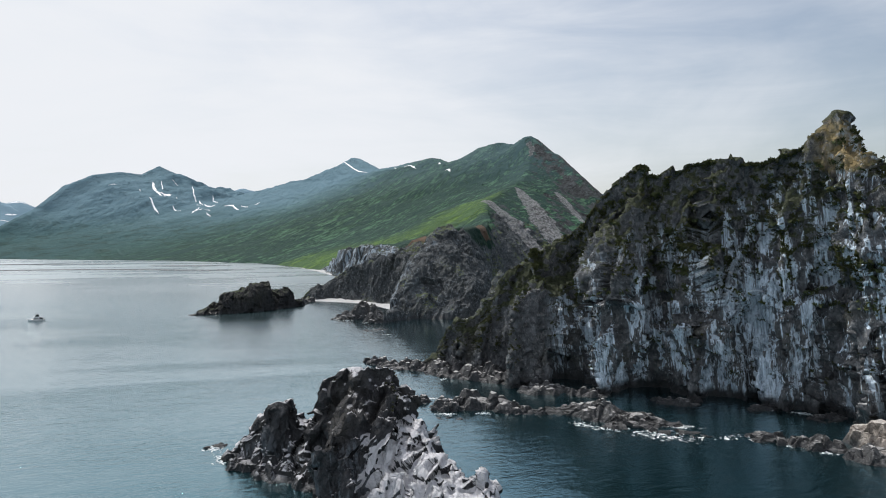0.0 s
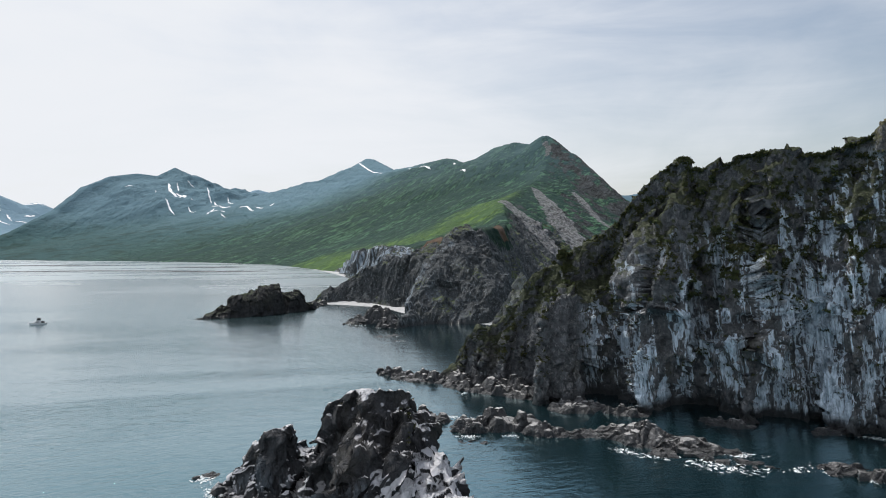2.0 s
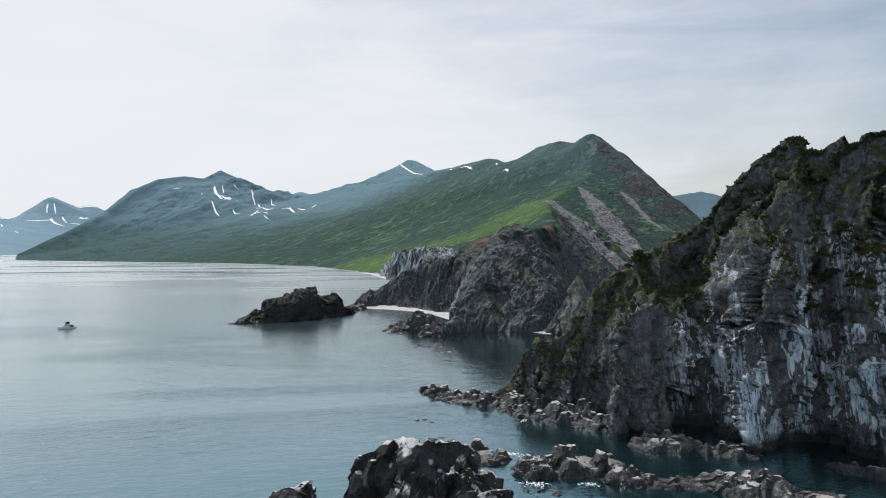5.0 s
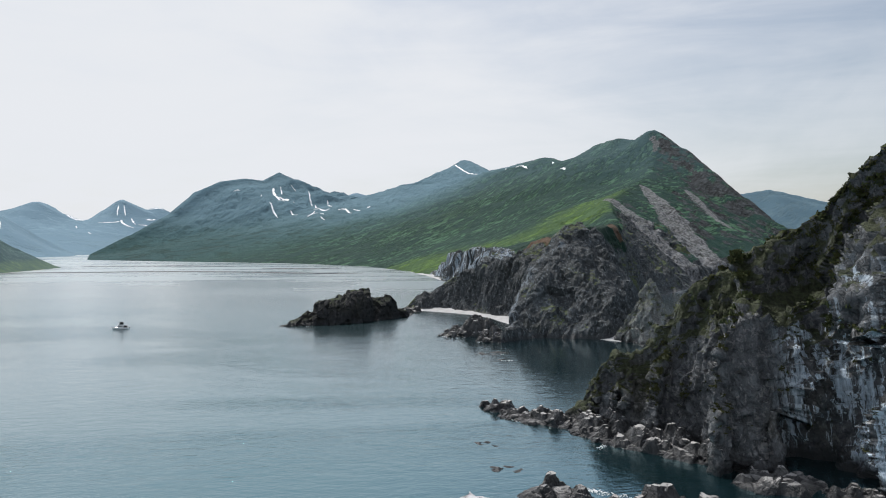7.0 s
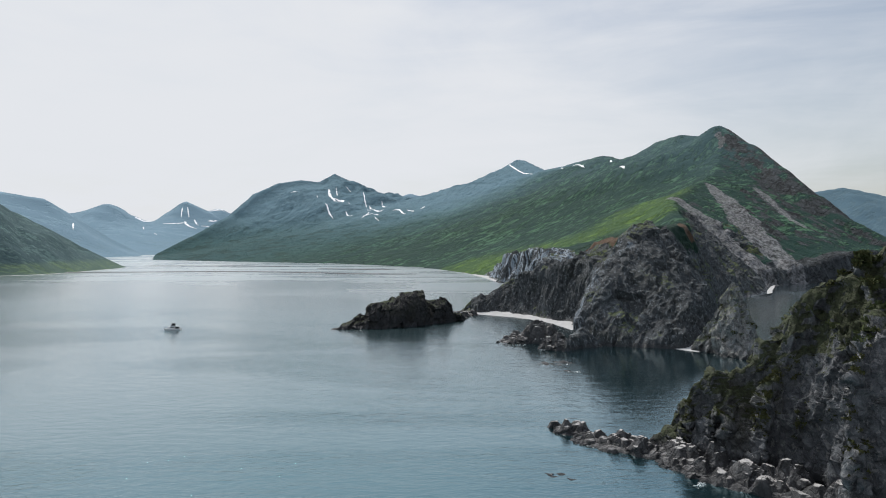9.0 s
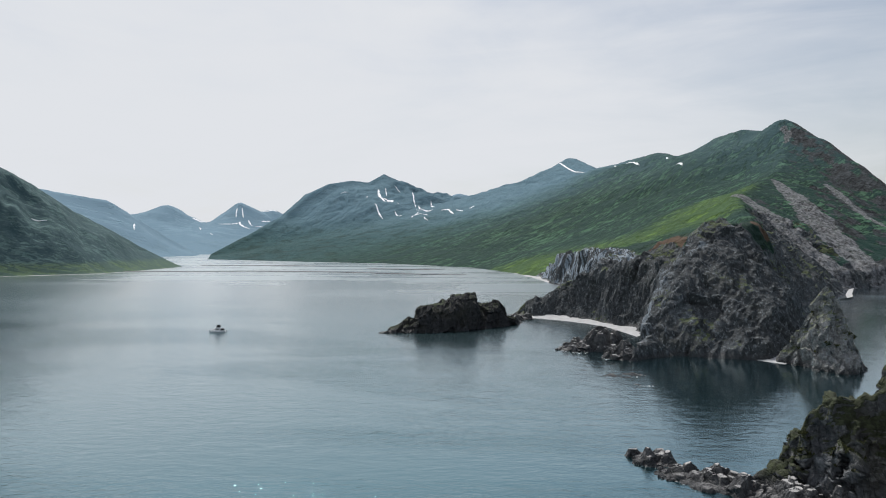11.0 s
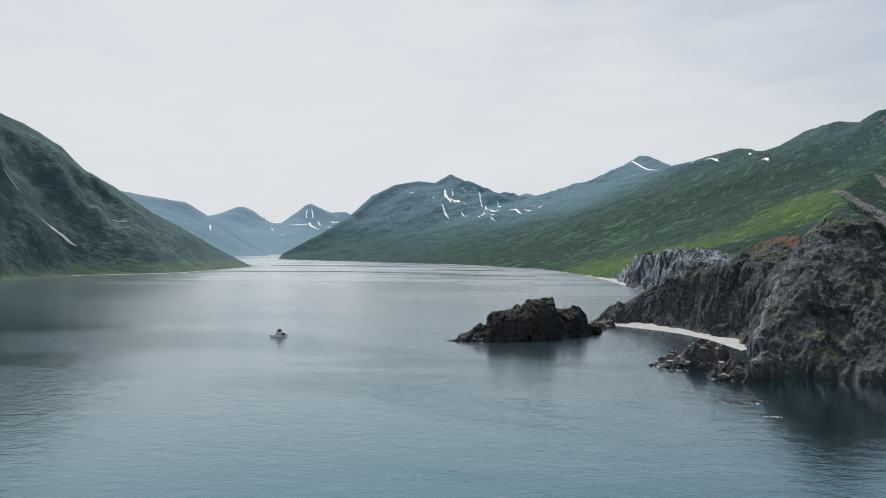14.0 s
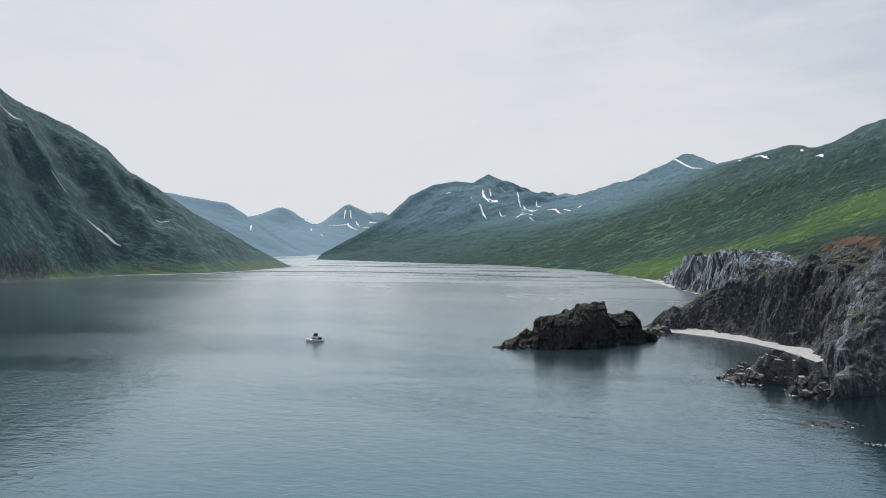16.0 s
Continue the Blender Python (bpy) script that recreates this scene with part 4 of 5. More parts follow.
for spec in (
    # x, y, length, width, height, turn, seed
    (-42, 247, 7, 6, 3.6, 20, 1), (-36, 240, 8, 5, 2.6, 0, 2), (-29, 238, 9, 6, 3.4, 30, 3), (-24, 235, 8, 5, 3.6, -10, 4), (-17, 233, 9, 6, 4.0, 15, 5), (-13, 226, 10, 6, 3.2, -30, 6),
    (-4, 222, 12, 7, 3.6, -20, 7), (7, 216, 13, 7, 3.0, -25, 8), (21, 203, 13, 7, 3.2, 10, 9), (33, 199, 9, 5, 4.0, -20, 10),
    (-22, 187, 9, 6, 4.2, 10, 11), (-10, 181, 8, 6, 3.8, 0, 12), (0, 185, 13, 8, 6.0, 20, 13), (8, 180, 9, 6, 3.4, -15, 14), (17, 178, 11, 5, 1.6, -10, 15), (26, 180, 9, 5, 2.2, 5, 16), (34, 175, 14, 9, 4.6, -15, 17), (44, 171, 11, 7, 2.4, -20, 18),
    (38, 166, 13, 5, 1.2, -15, 19), (52, 160, 9, 4, 0.8, -20, 20), (73, 156, 11, 6, 2.4, -15, 21), (80, 151, 10, 6, 2.8, -20, 22), (88, 144, 10, 7, 3.4, 10, 24),
    (82, 185, 9, 4, 2.0, 15, 25), (95, 176, 10, 4, 1.8, 25, 26), (58, 191, 10, 5, 2.6, -20, 27), (-63.5, 144, 4, 3, 1.0, 0, 28),
    (-76, 391, 17, 12, 11.5, 20, 29), (-85, 384, 12, 8, 5.0, 0, 30), (-63, 372, 12, 8, 6.5, 35, 31), (-61, 333, 7, 3, 0.8, -10, 32), (-55, 338, 6, 2.5, 0.6, 5, 33), (-50, 322, 5, 2, 0.4, 0, 34),
    (-137, 467, 7, 5, 5.0, 40, 35), (-139, 478, 6, 5, 4.0, 10, 36), (-136, 487, 6, 5, 5.0, 0, 37), (-40, 214, 5, 3, 0.4, 0, 38), (-33, 199, 5, 3, 0.6, 10, 39), (-8, 170, 5, 3, 0.6, 0, 40), (-11, 229, 9, 5, 5.0, -25, 60), (1, 223, 11, 6, 5.6, -25, 61), (12, 215, 10, 5, 4.8, -30, 62), (-17, 236, 7, 4, 5.4, 10, 63)):
    rock(*spec)
TAN = rock_material("tan_rock", (0.12, 0.105, 0.092), (0.36, 0.325, 0.29), (0.25, 0.19, 0.13), 0.2, spots=0.2, guano_and_sun=(0.5, 0.47, 0.44))
rock(101, 149, 20, 14, 9.5, -20, 23, TAN, "pale tan rock standing out of the sea")
rock(92, 146, 11, 8, 4.5, 10, 41, TAN, "pale tan rock standing out of the sea")
# A stronger cap paints the sun on the tops of these blocks.
for spec in ((-42, 126.5, 9, 5, 5.4, -12, 52), (-33, 122.5, 7, 4.5, 4.2, 20, 53), (-50, 131, 7, 4, 4.2, 15, 54)):
    rock(*spec, STACK, "dark rock with a pale top at the foot of a pinnacle", cap=1.3)


# ---------------------------------------------------------------- snow, beaches, bars and foam
def strip(name, line, mat, ground=None, lift=0.8, seed=0, parent=None, across=7, spacing=6.0, ragged=0.5):
    """A ragged band along a line of x, y and half width, laid on the ground."""
    run = curve(line, spacing=spacing)
    side = np.gradient(run[:, :2], axis=0)
    side = np.stack([-side[:, 1], side[:, 0]], 1) / (np.linalg.norm(side, axis=1, keepdims=True) + 1e-9)
    t = np.linspace(-1, 1, across)
    wob = fbm(np.stack([run[:, 0] / (spacing * 3), run[:, 1] / (spacing * 3), np.full(len(run), seed * 1.7)], 1), 3, 0.6, seed)
    wide = run[:, 2] * np.clip(1 + 2 * ragged * wob, 0.05, 3) * smooth(np.arange(len(run)), -0.5, 2) * smooth(len(run) - 1 - np.arange(len(run)), -0.5, 2)
    mid = run[:, :2] + side * (wob * run[:, 2] * ragged)[:, None]
    wide = wide if parent is None else wide * 0.6
    plan = mid[:, None] + side[:, None] * (t[None, :, None] * wide[:, None, None])
    z = ground.at(plan[..., 0], plan[..., 1]) + lift * (1 - 0.6 * np.abs(t))[None, :] if ground else lift * (1 - 0.6 * np.abs(t))[None, :] * np.ones(plan.shape[:2])
    return grid_mesh(name, np.concatenate([plan, z[..., None]], 2), mat, parent=parent)


def beach(outer, inner, label, rise=2.2):
    a, c = curve(outer, 40), curve(inner, 40)
    t = np.linspace(0, 1, 9)
    plan = a[:, None] * (1 - t)[None, :, None] + c[:, None] * t[None, :, None]
    z = (-0.3 + (rise + 0.3) * t**1.2)[None, :] * np.ones((40, 1)) + 0.15 * perlin(np.concatenate([plan, np.zeros((40, 9, 1))], 2).reshape(-1, 3) / 5, 2).reshape(40, 9)
    return tagged(grid_mesh("beach", np.concatenate([plan, z[..., None]], 2), SAND), label, "beach", kind="structure")


beach([(-138, 493), (-119, 485), (-99, 475), (-81, 456), (-66, 432)], [(-132, 506), (-110, 505), (-90, 499), (-68, 480), (-52, 452)], "pale shingle beach at the foot of a dark cliff")
beach([(-330, 1100), (-262, 970), (-222, 880), (-200, 835), (-176, 785)], [(-318, 1106), (-246, 978), (-202, 886), (-178, 842), (-160, 790)], "narrow pale beach under grey cliffs")
beach([(-18, 387), (-10, 383.5), (-3, 380)], [(-14, 394), (-7, 393), (1, 388)], "small white cobble beach in a cove", 1.8)
beach([(62, 706), (80, 742), (88, 790), (106, 876)], [(66, 714), (86, 745), (95, 790), (113, 880)], "pale beach below a scree slope", 1.2)
beach([(-945, 515), (-968, 600), (-976, 680), (-925, 800), (-952, 900), (-1000, 1012)], [(-960, 512), (-978, 600), (-985, 680), (-934, 803), (-960, 905), (-1008, 1018)], "low grey beach round a green spit", 0.35)

for line in ([(-1010, 850, 12), (-850, 935, 14), (-735, 996, 16), (-600, 1010, 12), (-480, 1000, 9), (-373, 1005, 6)], [(-1080, 1180, 10), (-900, 1240, 22), (-760, 1260, 10)], [(-640, 1160, 8), (-560, 1170, 20), (-480, 1165, 8)]):
    tagged(strip("sandbar", [(x, y, 0.6 * w) for x, y, w in line], MUD, None, 1.0, 5, None, 5, 12, 0.35), "low dark sandbar awash across the bay", "sandbar")

for owner, ground, lines in (
    (mountain, HILL_GROUND, [[(-1606, 2958, 4), (-1562, 2886, 14), (-1514, 2826, 13), (-1470, 2780, 15), (-1422, 2735, 6)], [(-1495, 2815, 6), (-1460, 2807, 15), (-1438, 2800, 18), (-1430, 2770, 8)], [(-1565, 2963, 4), (-1530, 2905, 7), (-1504, 2861, 4)],
                             [(-1420, 2985, 4), (-1375, 2900, 8), (-1329, 2809, 4)], [(-1520, 2982, 3), (-1474, 2956, 5)], [(-1478, 2694, 4), (-1430, 2640, 8), (-1379, 2589, 4)], [(-1356, 2664, 4), (-1325, 2632, 7), (-1292, 2606, 4)], [(-1734, 2802, 5), (-1718, 2808, 8), (-1702, 2814, 5)],
                             [(-1296, 2795, 4), (-1266, 2745, 10), (-1237, 2700, 4)], [(-1266, 2871, 3), (-1205, 2750, 8), (-1146, 2649, 4)], [(-1390, 2760, 3), (-1372, 2738, 5)], [(-1345, 2840, 3), (-1318, 2800, 6), (-1300, 2770, 3)], [(-1600, 2830, 3), (-1580, 2800, 4)]]),
    (hill, HILL_GROUND, [[(-690, 3110, 6), (-640, 3000, 10), (-574, 2862, 9), (-510, 2780, 5)], [(-330, 2350, 5), (-284, 2240, 10), (-245, 2180, 9), (-225, 2150, 5)], [(-146, 2160, 6), (-125, 2060, 10), (-100, 2000, 6)], [(-100, 1745, 4), (-91, 1715, 8), (-84, 1695, 4)], [(-1146, 2406, 5), (-1190, 2520, 12), (-1220, 2628, 5)], [(-1268, 2707, 4), (-1240, 2690, 9), (-1212, 2675, 6)],
                         [(-1212, 2665, 5), (-1165, 2600, 12), (-1140, 2610, 7)], [(-1010, 2400, 4), (-972, 2366, 9), (-920, 2270, 8), (-867, 2187, 4)], [(-902, 2293, 5), (-875, 2260, 8), (-851, 2232, 4)], [(-1005, 2223, 3), (-975, 2170, 5), (-943, 2119, 3)], [(-827, 2235, 3), (-833, 2270, 7), (-839, 2316, 4)],
                         [(-1180, 2480, 3), (-1150, 2470, 6), (-1120, 2450, 3)], [(-1090, 2400, 3), (-1070, 2380, 6), (-1050, 2355, 3)], [(-1120, 2560, 3), (-1095, 2530, 5), (-1070, 2500, 3)]]),
    (spit_hill, SPIT_GROUND, [[(-1122, 575, 2), (-1112, 588, 4), (-1103, 598, 3)], [(-1030, 655, 2), (-1021, 681, 4), (-1012, 698, 3)], [(-1062, 618, 1.5), (-1056, 626, 2.5), (-1050, 634, 1.5)], [(-1046, 778, 1.5), (-1040, 788, 3), (-1034, 796, 1.5)]]),
    (range_domes, DOME_GROUND, [[(-2806, 3269, 6), (-2775, 3225, 10), (-2743, 3186, 5)], [(-2789, 3294, 6), (-2750, 3255, 11), (-2716, 3221, 6)], [(-2751, 3047, 8), (-2725, 3065, 12), (-2696, 3090, 12), (-2686, 3150, 10)], [(-2695, 3159, 12), (-2660, 3135, 20), (-2620, 3125, 14), (-2584, 3132, 8)],
                               [(-2685, 3230, 6), (-2650, 3205, 12), (-2620, 3191, 8)], [(-2640, 3300, 8), (-2630, 3335, 16), (-2627, 3371, 8)], [(-2610, 3200, 6), (-2590, 3230, 10), (-2570, 3250, 6)], [(-2594, 2808, 6), (-2575, 2800, 9), (-2558, 2792, 6)], [(-2760, 2900, 6), (-2735, 2880, 10), (-2715, 2860, 6)]]),
    (range_near, RANGE_GROUND, [[(-2270, 2030, 5), (-2240, 2000, 8), (-2200, 1968, 6)]]),
    (range_back, BACK_GROUND, [[(-3420, 3500, 14), (-3370, 3530, 30), (-3320, 3570, 16)], [(-2990, 3740, 10), (-2940, 3760, 20), (-2890, 3790, 10)]])):
    for k, line in enumerate(lines):
        thin = 0.6 if ground is DOME_GROUND or ground is RANGE_GROUND else 0.62
        strip("snow_patch", [(x, y, w * thin) for x, y, w in line], SNOW, ground, 1.6, k + 3, owner, 9, 4.0, 0.95)


def foam(line, seed):
    """Broken surf: separate lobes of froth that lie on the water along a line."""
    rng = np.random.default_rng(seed)
    run = curve(line, spacing=0.35)
    bm = bmesh.new()
    thick = fbm(np.stack([run[:, 0] / 3.5, run[:, 1] / 3.5, 0 * run[:, 0]], 1), 3, 0.6, seed)
    for (x, y, w), much in zip(run, thick):
        for _ in range(max(0, int(60 * much - 1))):
            r = 0.05 + 0.34 * rng.random() ** 3 * min(1.3, w)
            cx, cy = x + rng.normal() * w * 0.9, y + rng.normal() * w * 0.9
            turn, squash, k = rng.random() * 6.3, 0.35 + 0.4 * rng.random(), 7
            ring = []
            for i in range(k):
                ang = 6.283 * i / k
                rr = r * (0.65 + 0.6 * rng.random())
                ax, ay = rr * math.cos(ang) * 1.7, rr * math.sin(ang) * squash
                ring.append(bm.verts.new((cx + ax * math.cos(turn) - ay * math.sin(turn), cy + ax * math.sin(turn) + ay * math.cos(turn), 0.06)))
            tip = bm.verts.new((cx, cy, 0.09 + 0.05 * rng.random()))
            for i in range(k):
                bm.faces.new((ring[i], ring[(i + 1) % k], tip))
    me = bpy.data.meshes.new("foam")
    bm.to_mesh(me)
    bm.free()
    me.materials.append(FOAM)
    return tagged(new("foam", me), "white broken surf on the water beside rocks", "foam", kind="stuff")


for k, line in enumerate(([(-36, 122, 1.0), (-29, 121, 2.2), (-24, 117, 2.0), (-20, 110, 1.0)], [(-66, 145, 0.8), (-62, 141, 1.2), (-59, 137, 1.0), (-57, 133, 0.8)], [(8, 100, 0.8), (10, 95, 1.2), (9, 90, 0.8)],
                         [(22, 169, 0.8), (30, 165, 1.4), (38, 161, 2.0), (46, 158, 2.2), (54, 157, 1.8), (62, 158, 0.8)], [(44, 167, 0.8), (52, 166, 1.2), (58, 165, 0.7)], [(60, 157, 0.8), (66, 158, 2.0), (72, 154, 1.2), (80, 147, 0.8), (90, 140, 1.0)],
                         [(-14, 174, 0.6), (-6, 174, 0.9), (2, 176, 0.6)], [(-24, 231, 0.5), (-17, 229, 0.7), (-12, 223, 0.5), (-14, 216, 0.5)], [(-45, 244, 0.5), (-40, 240, 0.6), (-33, 234, 0.5)], [(-92, 380, 0.5), (-84, 375, 0.8), (-74, 377, 0.6), (-68, 364, 0.6)],
                         [(-66, 332, 0.5), (-60, 331, 0.7), (-53, 335, 0.5)], [(-52, 320, 0.4), (-47, 321, 0.6)], [(-20, 193, 0.5), (-10, 190, 0.8), (0, 194, 0.6)], [(-34, 197, 0.3), (-30, 199, 0.4)], [(84, 184, 0.6), (92, 180, 0.8), (100, 175, 0.6)])):
    foam(line, k)


# ---------------------------------------------------------------- turf and scrub on the rock
def leaf_material(name, low, high):
    m, n = material(name)
    pick = n.add("ShaderNodeNewGeometry").outputs["Random Per Island"]
    patch = n.noise(n.place(), 0.12, 3, 0.5)
    color = n.mix(n.math("ADD", n.math("MULTIPLY", pick, 0.6), n.math("MULTIPLY", patch, 0.4)), low, high)
    n.surface(color, 0.9, None, 0.1)
    return m


LEAF = leaf_material("cliff_scrub", (0.034, 0.044, 0.022), (0.090, 0.106, 0.046))
MOSS = leaf_material("moss_scrub", (0.034, 0.040, 0.018), (0.080, 0.082, 0.034))


def tufts(owner, count, up, low, high, size, seed, mat, name="turf"):
    """Small leafy clumps that grow where the rock lies flat enough."""
    rng = np.random.default_rng(seed)
    me = owner.data
    co, nor = np.zeros(len(me.vertices) * 3, np.float32), np.zeros(len(me.vertices) * 3, np.float32)
    me.vertices.foreach_get("co", co)
    me.vertex_normals.foreach_get("vector", nor)
    co, nor = co.reshape(-1, 3), nor.reshape(-1, 3)
    wild = fbm(co / (11.0, 11.0, 5.0), 3, 0.55, seed)
    ok = np.where((nor[:, 2] + 1.5 * wild > up) & (co[:, 2] > low) & (co[:, 2] < high) & (nor[:, 2] > 0.05))[0]
    if not len(ok):
        return None
    pick = rng.choice(ok, min(count, len(ok)), replace=False)
    leaves = 11
    base = np.repeat(co[pick], leaves, 0)
    scale = np.repeat(size * (0.45 + 0.9 * rng.random(len(pick))), leaves)[:, None]
    way = rng.normal(size=(len(base), 3)) + np.repeat(nor[pick], leaves, 0) * 0.9 + (0, 0, 0.25)
    way /= np.linalg.norm(way, axis=1, keepdims=True)
    side = np.cross(way, rng.normal(size=way.shape))
    side /= np.linalg.norm(side, axis=1, keepdims=True) + 1e-9
    root = base + rng.normal(size=base.shape) * scale * (0.35, 0.35, 0.12)
    a, c = root - side * scale * 0.26, root + side * scale * 0.26
    d = root + way * scale * 0.8 + side * scale * 0.10
    e = root + way * scale * 0.75 - side * scale * 0.20
    verts = np.stack([a, c, d, e], 1).reshape(-1, 3)
    me = bpy.data.meshes.new(name)
    k = len(base)
    me.vertices.add(4 * k)
    me.vertices.foreach_set("co", verts.astype(np.float32).ravel())
    me.loops.add(4 * k)
    me.loops.foreach_set("vertex_index", np.arange(4 * k, dtype=np.int32))
    me.polygons.add(k)
    me.polygons.foreach_set("loop_start", np.arange(0, 4 * k, 4, dtype=np.int32))
    me.update(calc_edges=True)
    me.materials.append(mat)
    ob = new(name, me)
    ob.parent = owner
    return tagged(ob, kind="stuff")


tufts(cliff, 42000, 0.46, 30, 80, 0.85, 3, LEAF)
tufts(cliff, 9000, 0.70, 8, 34, 0.5, 9, MOSS, "moss")
tufts(cliff, 2500, 0.45, 40, 80, 0.8, 4, MOSS, "moss")
tufts(cliff, 44000, 0.22, 38, 82, 0.6, 8, MOSS, "moss")
tufts(stack, 260, 0.85, 15, 30, 0.3, 5, MOSS)
tufts(islet, 160, 0.9, 12, 30, 0.6, 6, LEAF)
tufts(pillar, 900, 0.45, 6, 40, 0.8, 7, MOSS)

# ---------------------------------------------------------------- the boat
GELCOAT = plain_material("white_gelcoat", (0.78, 0.79, 0.80), 0.25, 3.0, 0.05)
TINTED = plain_material("dark_tinted_glass", (0.02, 0.024, 0.028), 0.08, 3.0, 0.2)
CANVAS = plain_material("black_canvas", (0.025, 0.027, 0.03), 0.85, 6.0, 0.3)
STEEL = plain_material("stainless_steel", (0.6, 0.6, 0.62), 0.25, 8.0, 0.1, 1.0)


def part(name, bm, mat, parent, label=""):
    me = bpy.data.meshes.new(name)
    bm.normal_update()
    bm.to_mesh(me)
    bm.free()
    me.materials.append(mat)
    ob = new(name, me)
    ob.parent = parent
    return tagged(ob, label)


def loft(sections, closed=True):
    """Skin a row of rings, with ends."""
    bm = bmesh.new()
    rings = [[bm.verts.new(p) for p in ring] for ring in sections]
    k = len(rings[0])
    for a, c in zip(rings[:-1], rings[1:]):
        for i in range(k if closed else k - 1):
            bm.faces.new((a[i], a[(i + 1) % k], c[(i + 1) % k], c[i]))
    if closed:
        bm.faces.new(rings[0][::-1])
        bm.faces.new(rings[-1])
    return bm


def prism(x0, x1, w0, w1, z0, z1, rake0=0.0, rake1=0.0, taper=0.85, soft=0.05):
    """A cabin block along x: half widths at the two ends, sloped ends, tapered top, eased edges."""
    low = [(x0, -w0, z0), (x0, w0, z0), (x1, w1, z0), (x1, -w1, z0)]
    top = [(x0 + rake0, -w0 * taper, z1), (x0 + rake0, w0 * taper, z1), (x1 + rake1, w1 * taper, z1), (x1 + rake1, -w1 * taper, z1)]
    bm = loft([low, top])
    bmesh.ops.bevel(bm, geom=bm.edges[:], offset=soft, segments=2, affect="EDGES")
    return bm


def tube(a, c, r, sides=6):
    bm = bmesh.new()
    way = Vector(c) - Vector(a)
    bmesh.ops.create_cone(bm, cap_ends=True, segments=sides, radius1=r, radius2=r, depth=way.length, matrix=Matrix.Translation((Vector(a) + Vector(c)) / 2) @ way.to_track_quat("Z", "Y").to_matrix().to_4x4())
    return bm


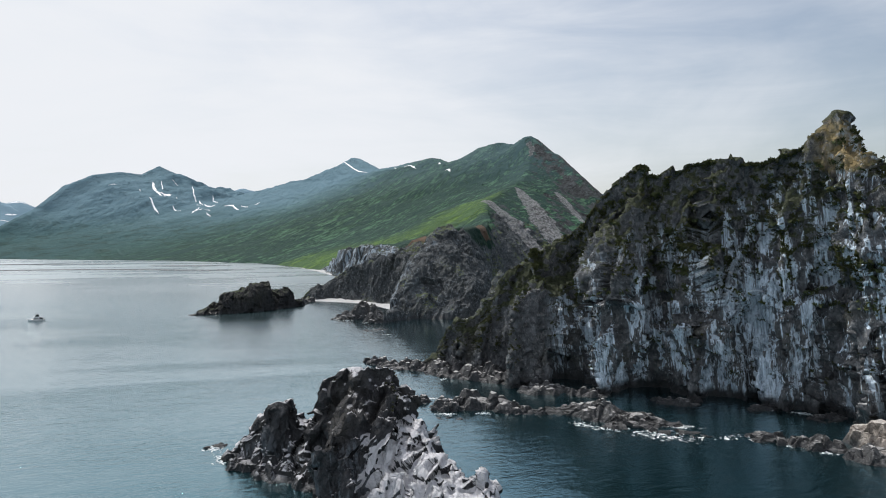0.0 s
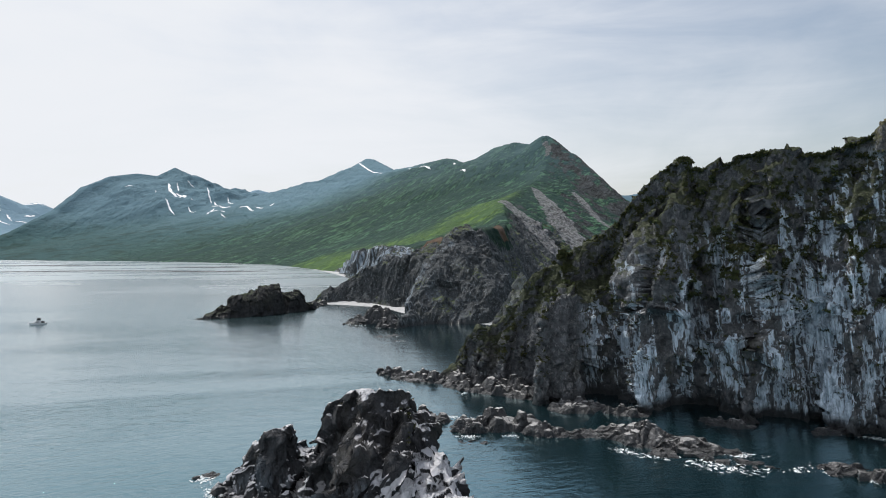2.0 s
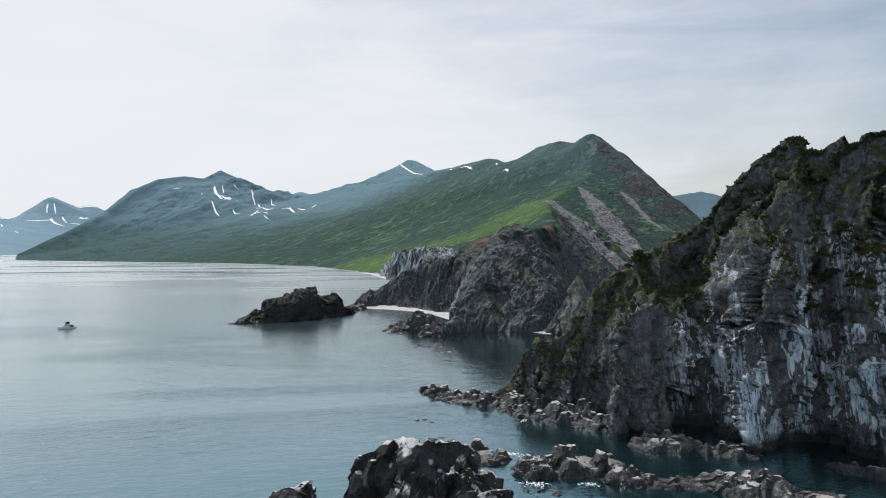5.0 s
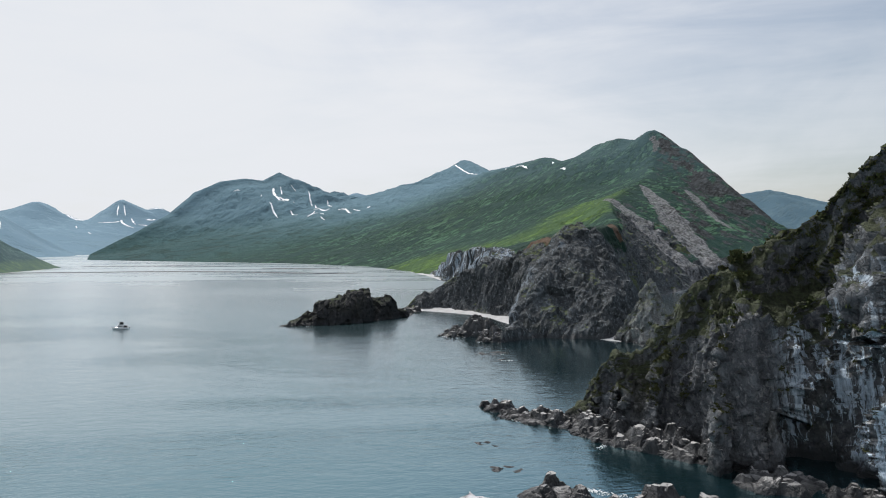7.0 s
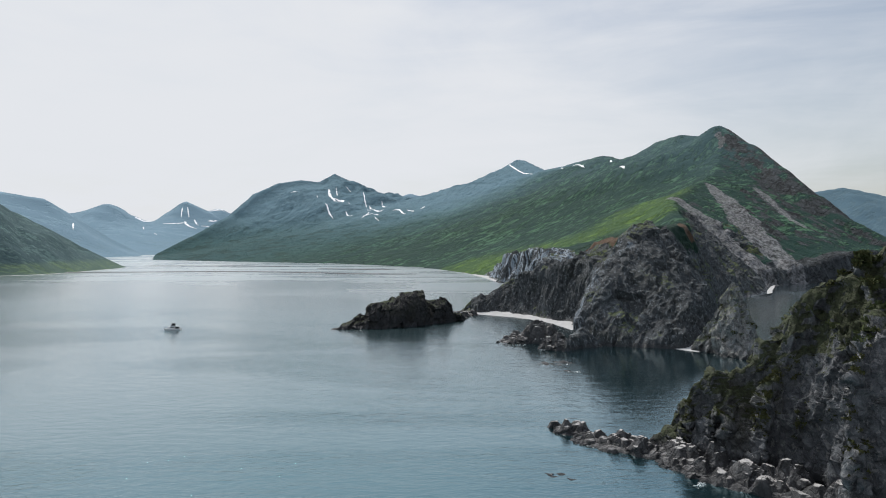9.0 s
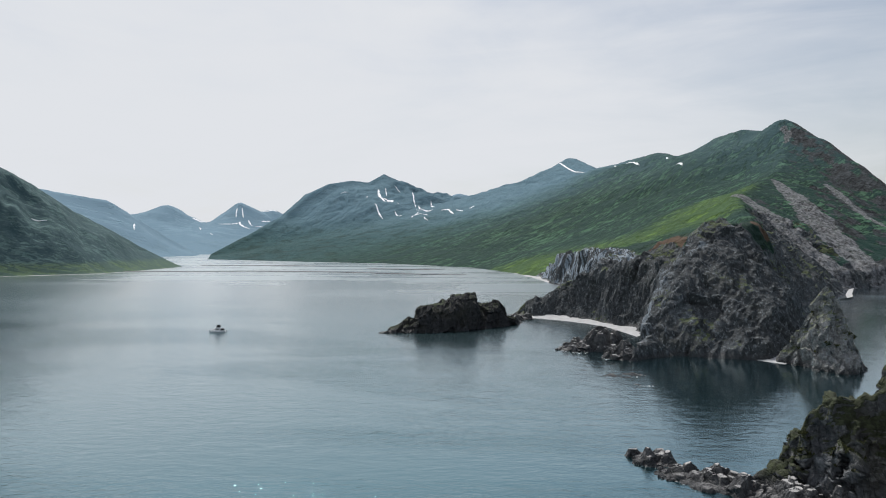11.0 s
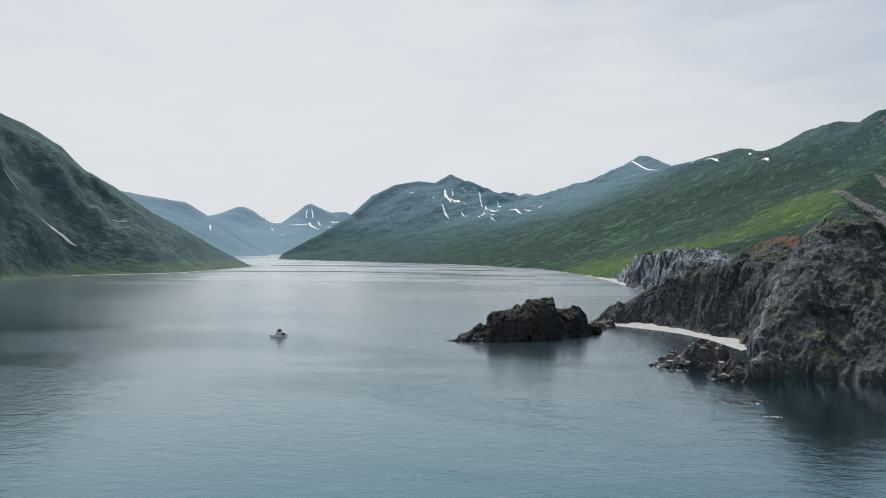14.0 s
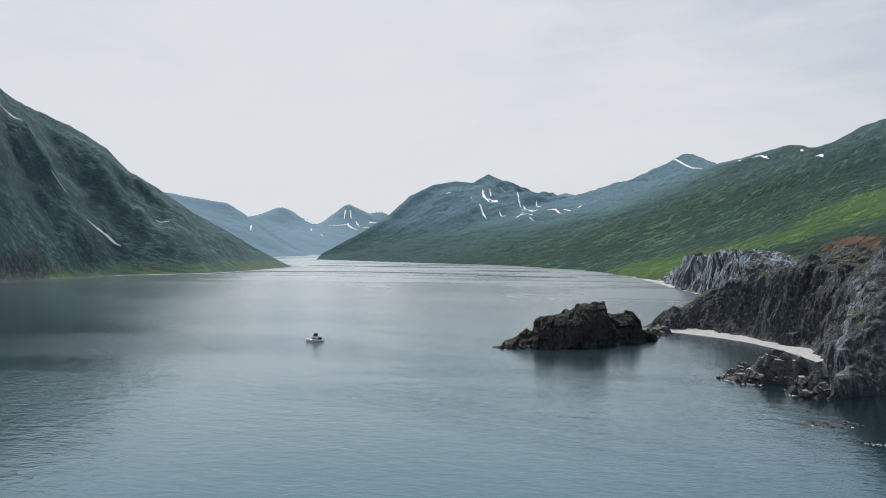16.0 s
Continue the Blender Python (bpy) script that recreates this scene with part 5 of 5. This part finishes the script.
def motor_boat(x, y, turn):
    """A flybridge cruiser, 8.3 m long, bow along +x."""
    boat = tagged(new("motor_boat"), "white cabin cruiser with a dark canopy at anchor", "boat")
    rings = []
    for s in np.linspace(0, 1, 15):
        px = -4.8 + 9.6 * s
        wide = 1.55 * (1 - max(0, (s - 0.5) / 0.5) ** 2.2) + 0.02
        deck = 1.05 + 0.55 * s**2
        keel = -0.5 + 0.9 * max(0, (s - 0.72) / 0.28) ** 2
        chine = 0.10 + 0.55 * max(0, (s - 0.6) / 0.4) ** 2
        rings.append([(px, 0, keel), (px, wide * 0.80, chine), (px + 0.35 * s, wide, deck), (px + 0.35 * s, wide * 0.90, deck + 0.06), (px + 0.35 * s, -wide * 0.90, deck + 0.06), (px + 0.35 * s, -wide, deck), (px, -wide * 0.80, chine)])
    hull = part("hull", loft(rings), GELCOAT, boat)
    part("rub_rail", loft([[(r[2][0], sgn * (abs(r[2][1]) + 0.03), r[2][2] - 0.10 + dz) for sgn in (1,) for dz in (0, 0.07)] + [(r[2][0], abs(r[2][1]) - 0.02, r[2][2] - 0.06)] for r in rings]), CANVAS, hull, "dark rubber strip")
    part("swim_platform", prism(-5.5, -4.75, 1.25, 1.35, 0.22, 0.32, 0, 0, 1.0, 0.03), GELCOAT, hull)
    cabin = part("cabin", prism(-1.9, 2.5, 1.25, 0.80, 1.15, 2.45, 0.15, -1.1, 0.86), GELCOAT, boat)
    for side in (1, -1):
        part("side_window", loft([[(-1.3, side * 1.19, 1.65), (1.3, side * 0.99, 1.65), (0.75, side * 0.93, 2.2), (-1.2, side * 1.12, 2.2)], [(-1.3, side * 1.24, 1.65), (1.3, side * 1.04, 1.65), (0.75, side * 0.98, 2.2), (-1.2, side * 1.17, 2.2)]]), TINTED, cabin, "dark tinted window")
    part("windscreen", loft([[(2.18, -0.62, 1.60), (2.18, 0.62, 1.60), (1.62, 0.62, 2.25), (1.62, -0.62, 2.25)], [(2.26, -0.62, 1.62), (2.26, 0.62, 1.62), (1.70, 0.62, 2.27), (1.70, -0.62, 2.27)]]), TINTED, cabin, "raked dark windscreen")
    part("foredeck", prism(2.2, 3.9, 0.75, 0.35, 1.35, 1.75, 0, -0.5, 0.85), GELCOAT, boat)
    bridge = part("flybridge", prism(-2.2, 1.0, 1.15, 1.0, 2.45, 3.0, 0.0, 0.25, 1.05), GELCOAT, boat)
    part("seat_back", prism(-1.9, -1.6, 0.8, 0.8, 3.0, 3.4), CANVAS, bridge, "dark padded seat")
    part("helm_console", prism(0.2, 0.7, 0.5, 0.45, 3.0, 3.45, 0, -0.15), CANVAS, bridge)
    part("wind_deflector", prism(0.85, 0.95, 0.9, 0.8, 2.98, 3.3, 0, -0.15, 0.95, 0.02), TINTED, bridge)
    part("spray_curtain", prism(-1.95, 0.35, 0.95, 0.88, 3.05, 4.36, 0.05, -0.2, 0.98, 0.04), CANVAS, bridge, "dark canvas curtain round the helm")
    canopy = part("canopy", prism(-2.1, 0.5, 1.1, 1.0, 4.35, 4.5, 0.1, -0.1, 0.9, 0.06), CANVAS, boat, "black canvas top")
    part("cockpit_cover", prism(-4.3, -2.0, 1.15, 1.2, 1.15, 2.2, 0.3, 0.0, 0.85, 0.06), CANVAS, boat, "dark canvas cockpit cover")
    for px in (-1.8, 0.2):
        for side in (1, -1):
            part("canopy_pole", tube((px, side * 0.98, 2.9), (px, side * 0.95, 4.38), 0.03), STEEL, canopy, "thin steel pole")
    part("mast", tube((-1.9, 0, 4.45), (-2.1, 0, 5.5), 0.035), STEEL, boat)
    part("radar_dome", prism(-2.3, -1.8, 0.25, 0.25, 4.5, 4.75, 0.05, -0.05, 0.8), GELCOAT, boat)
    for side in (1, -1):
        for s in np.linspace(0, 1, 5):
            part("rail_post", tube((1.0 + 3.4 * s, side * (1.35 - 0.95 * s**1.6), 1.3 + 0.3 * s), (1.05 + 3.4 * s, side * (1.33 - 0.95 * s**1.6), 1.95 + 0.3 * s), 0.018), STEEL, boat)
        pts = [(1.05 + 3.4 * s, side * (1.33 - 0.95 * s**1.6), 1.95 + 0.3 * s) for s in np.linspace(0, 1, 9)]
        part("bow_rail", loft([[(p[0], p[1] + 0.02 * math.cos(a), p[2] + 0.02 * math.sin(a)) for a in np.linspace(0, 6.283, 6, endpoint=False)] for p in pts]), STEEL, boat)
    part("outboard_engine", prism(-5.6, -5.0, 0.28, 0.25, 0.35, 1.25, 0.1, -0.05, 0.8, 0.08), CANVAS, boat, "dark outboard engine")
    boat.matrix_basis = pose(x, y, 0.0, 0, 0, turn) @ Matrix.Scale(0.86, 4)
    return boat


motor_boat(-272, 364, 180 + math.degrees(math.atan2(0.60, 0.80)))
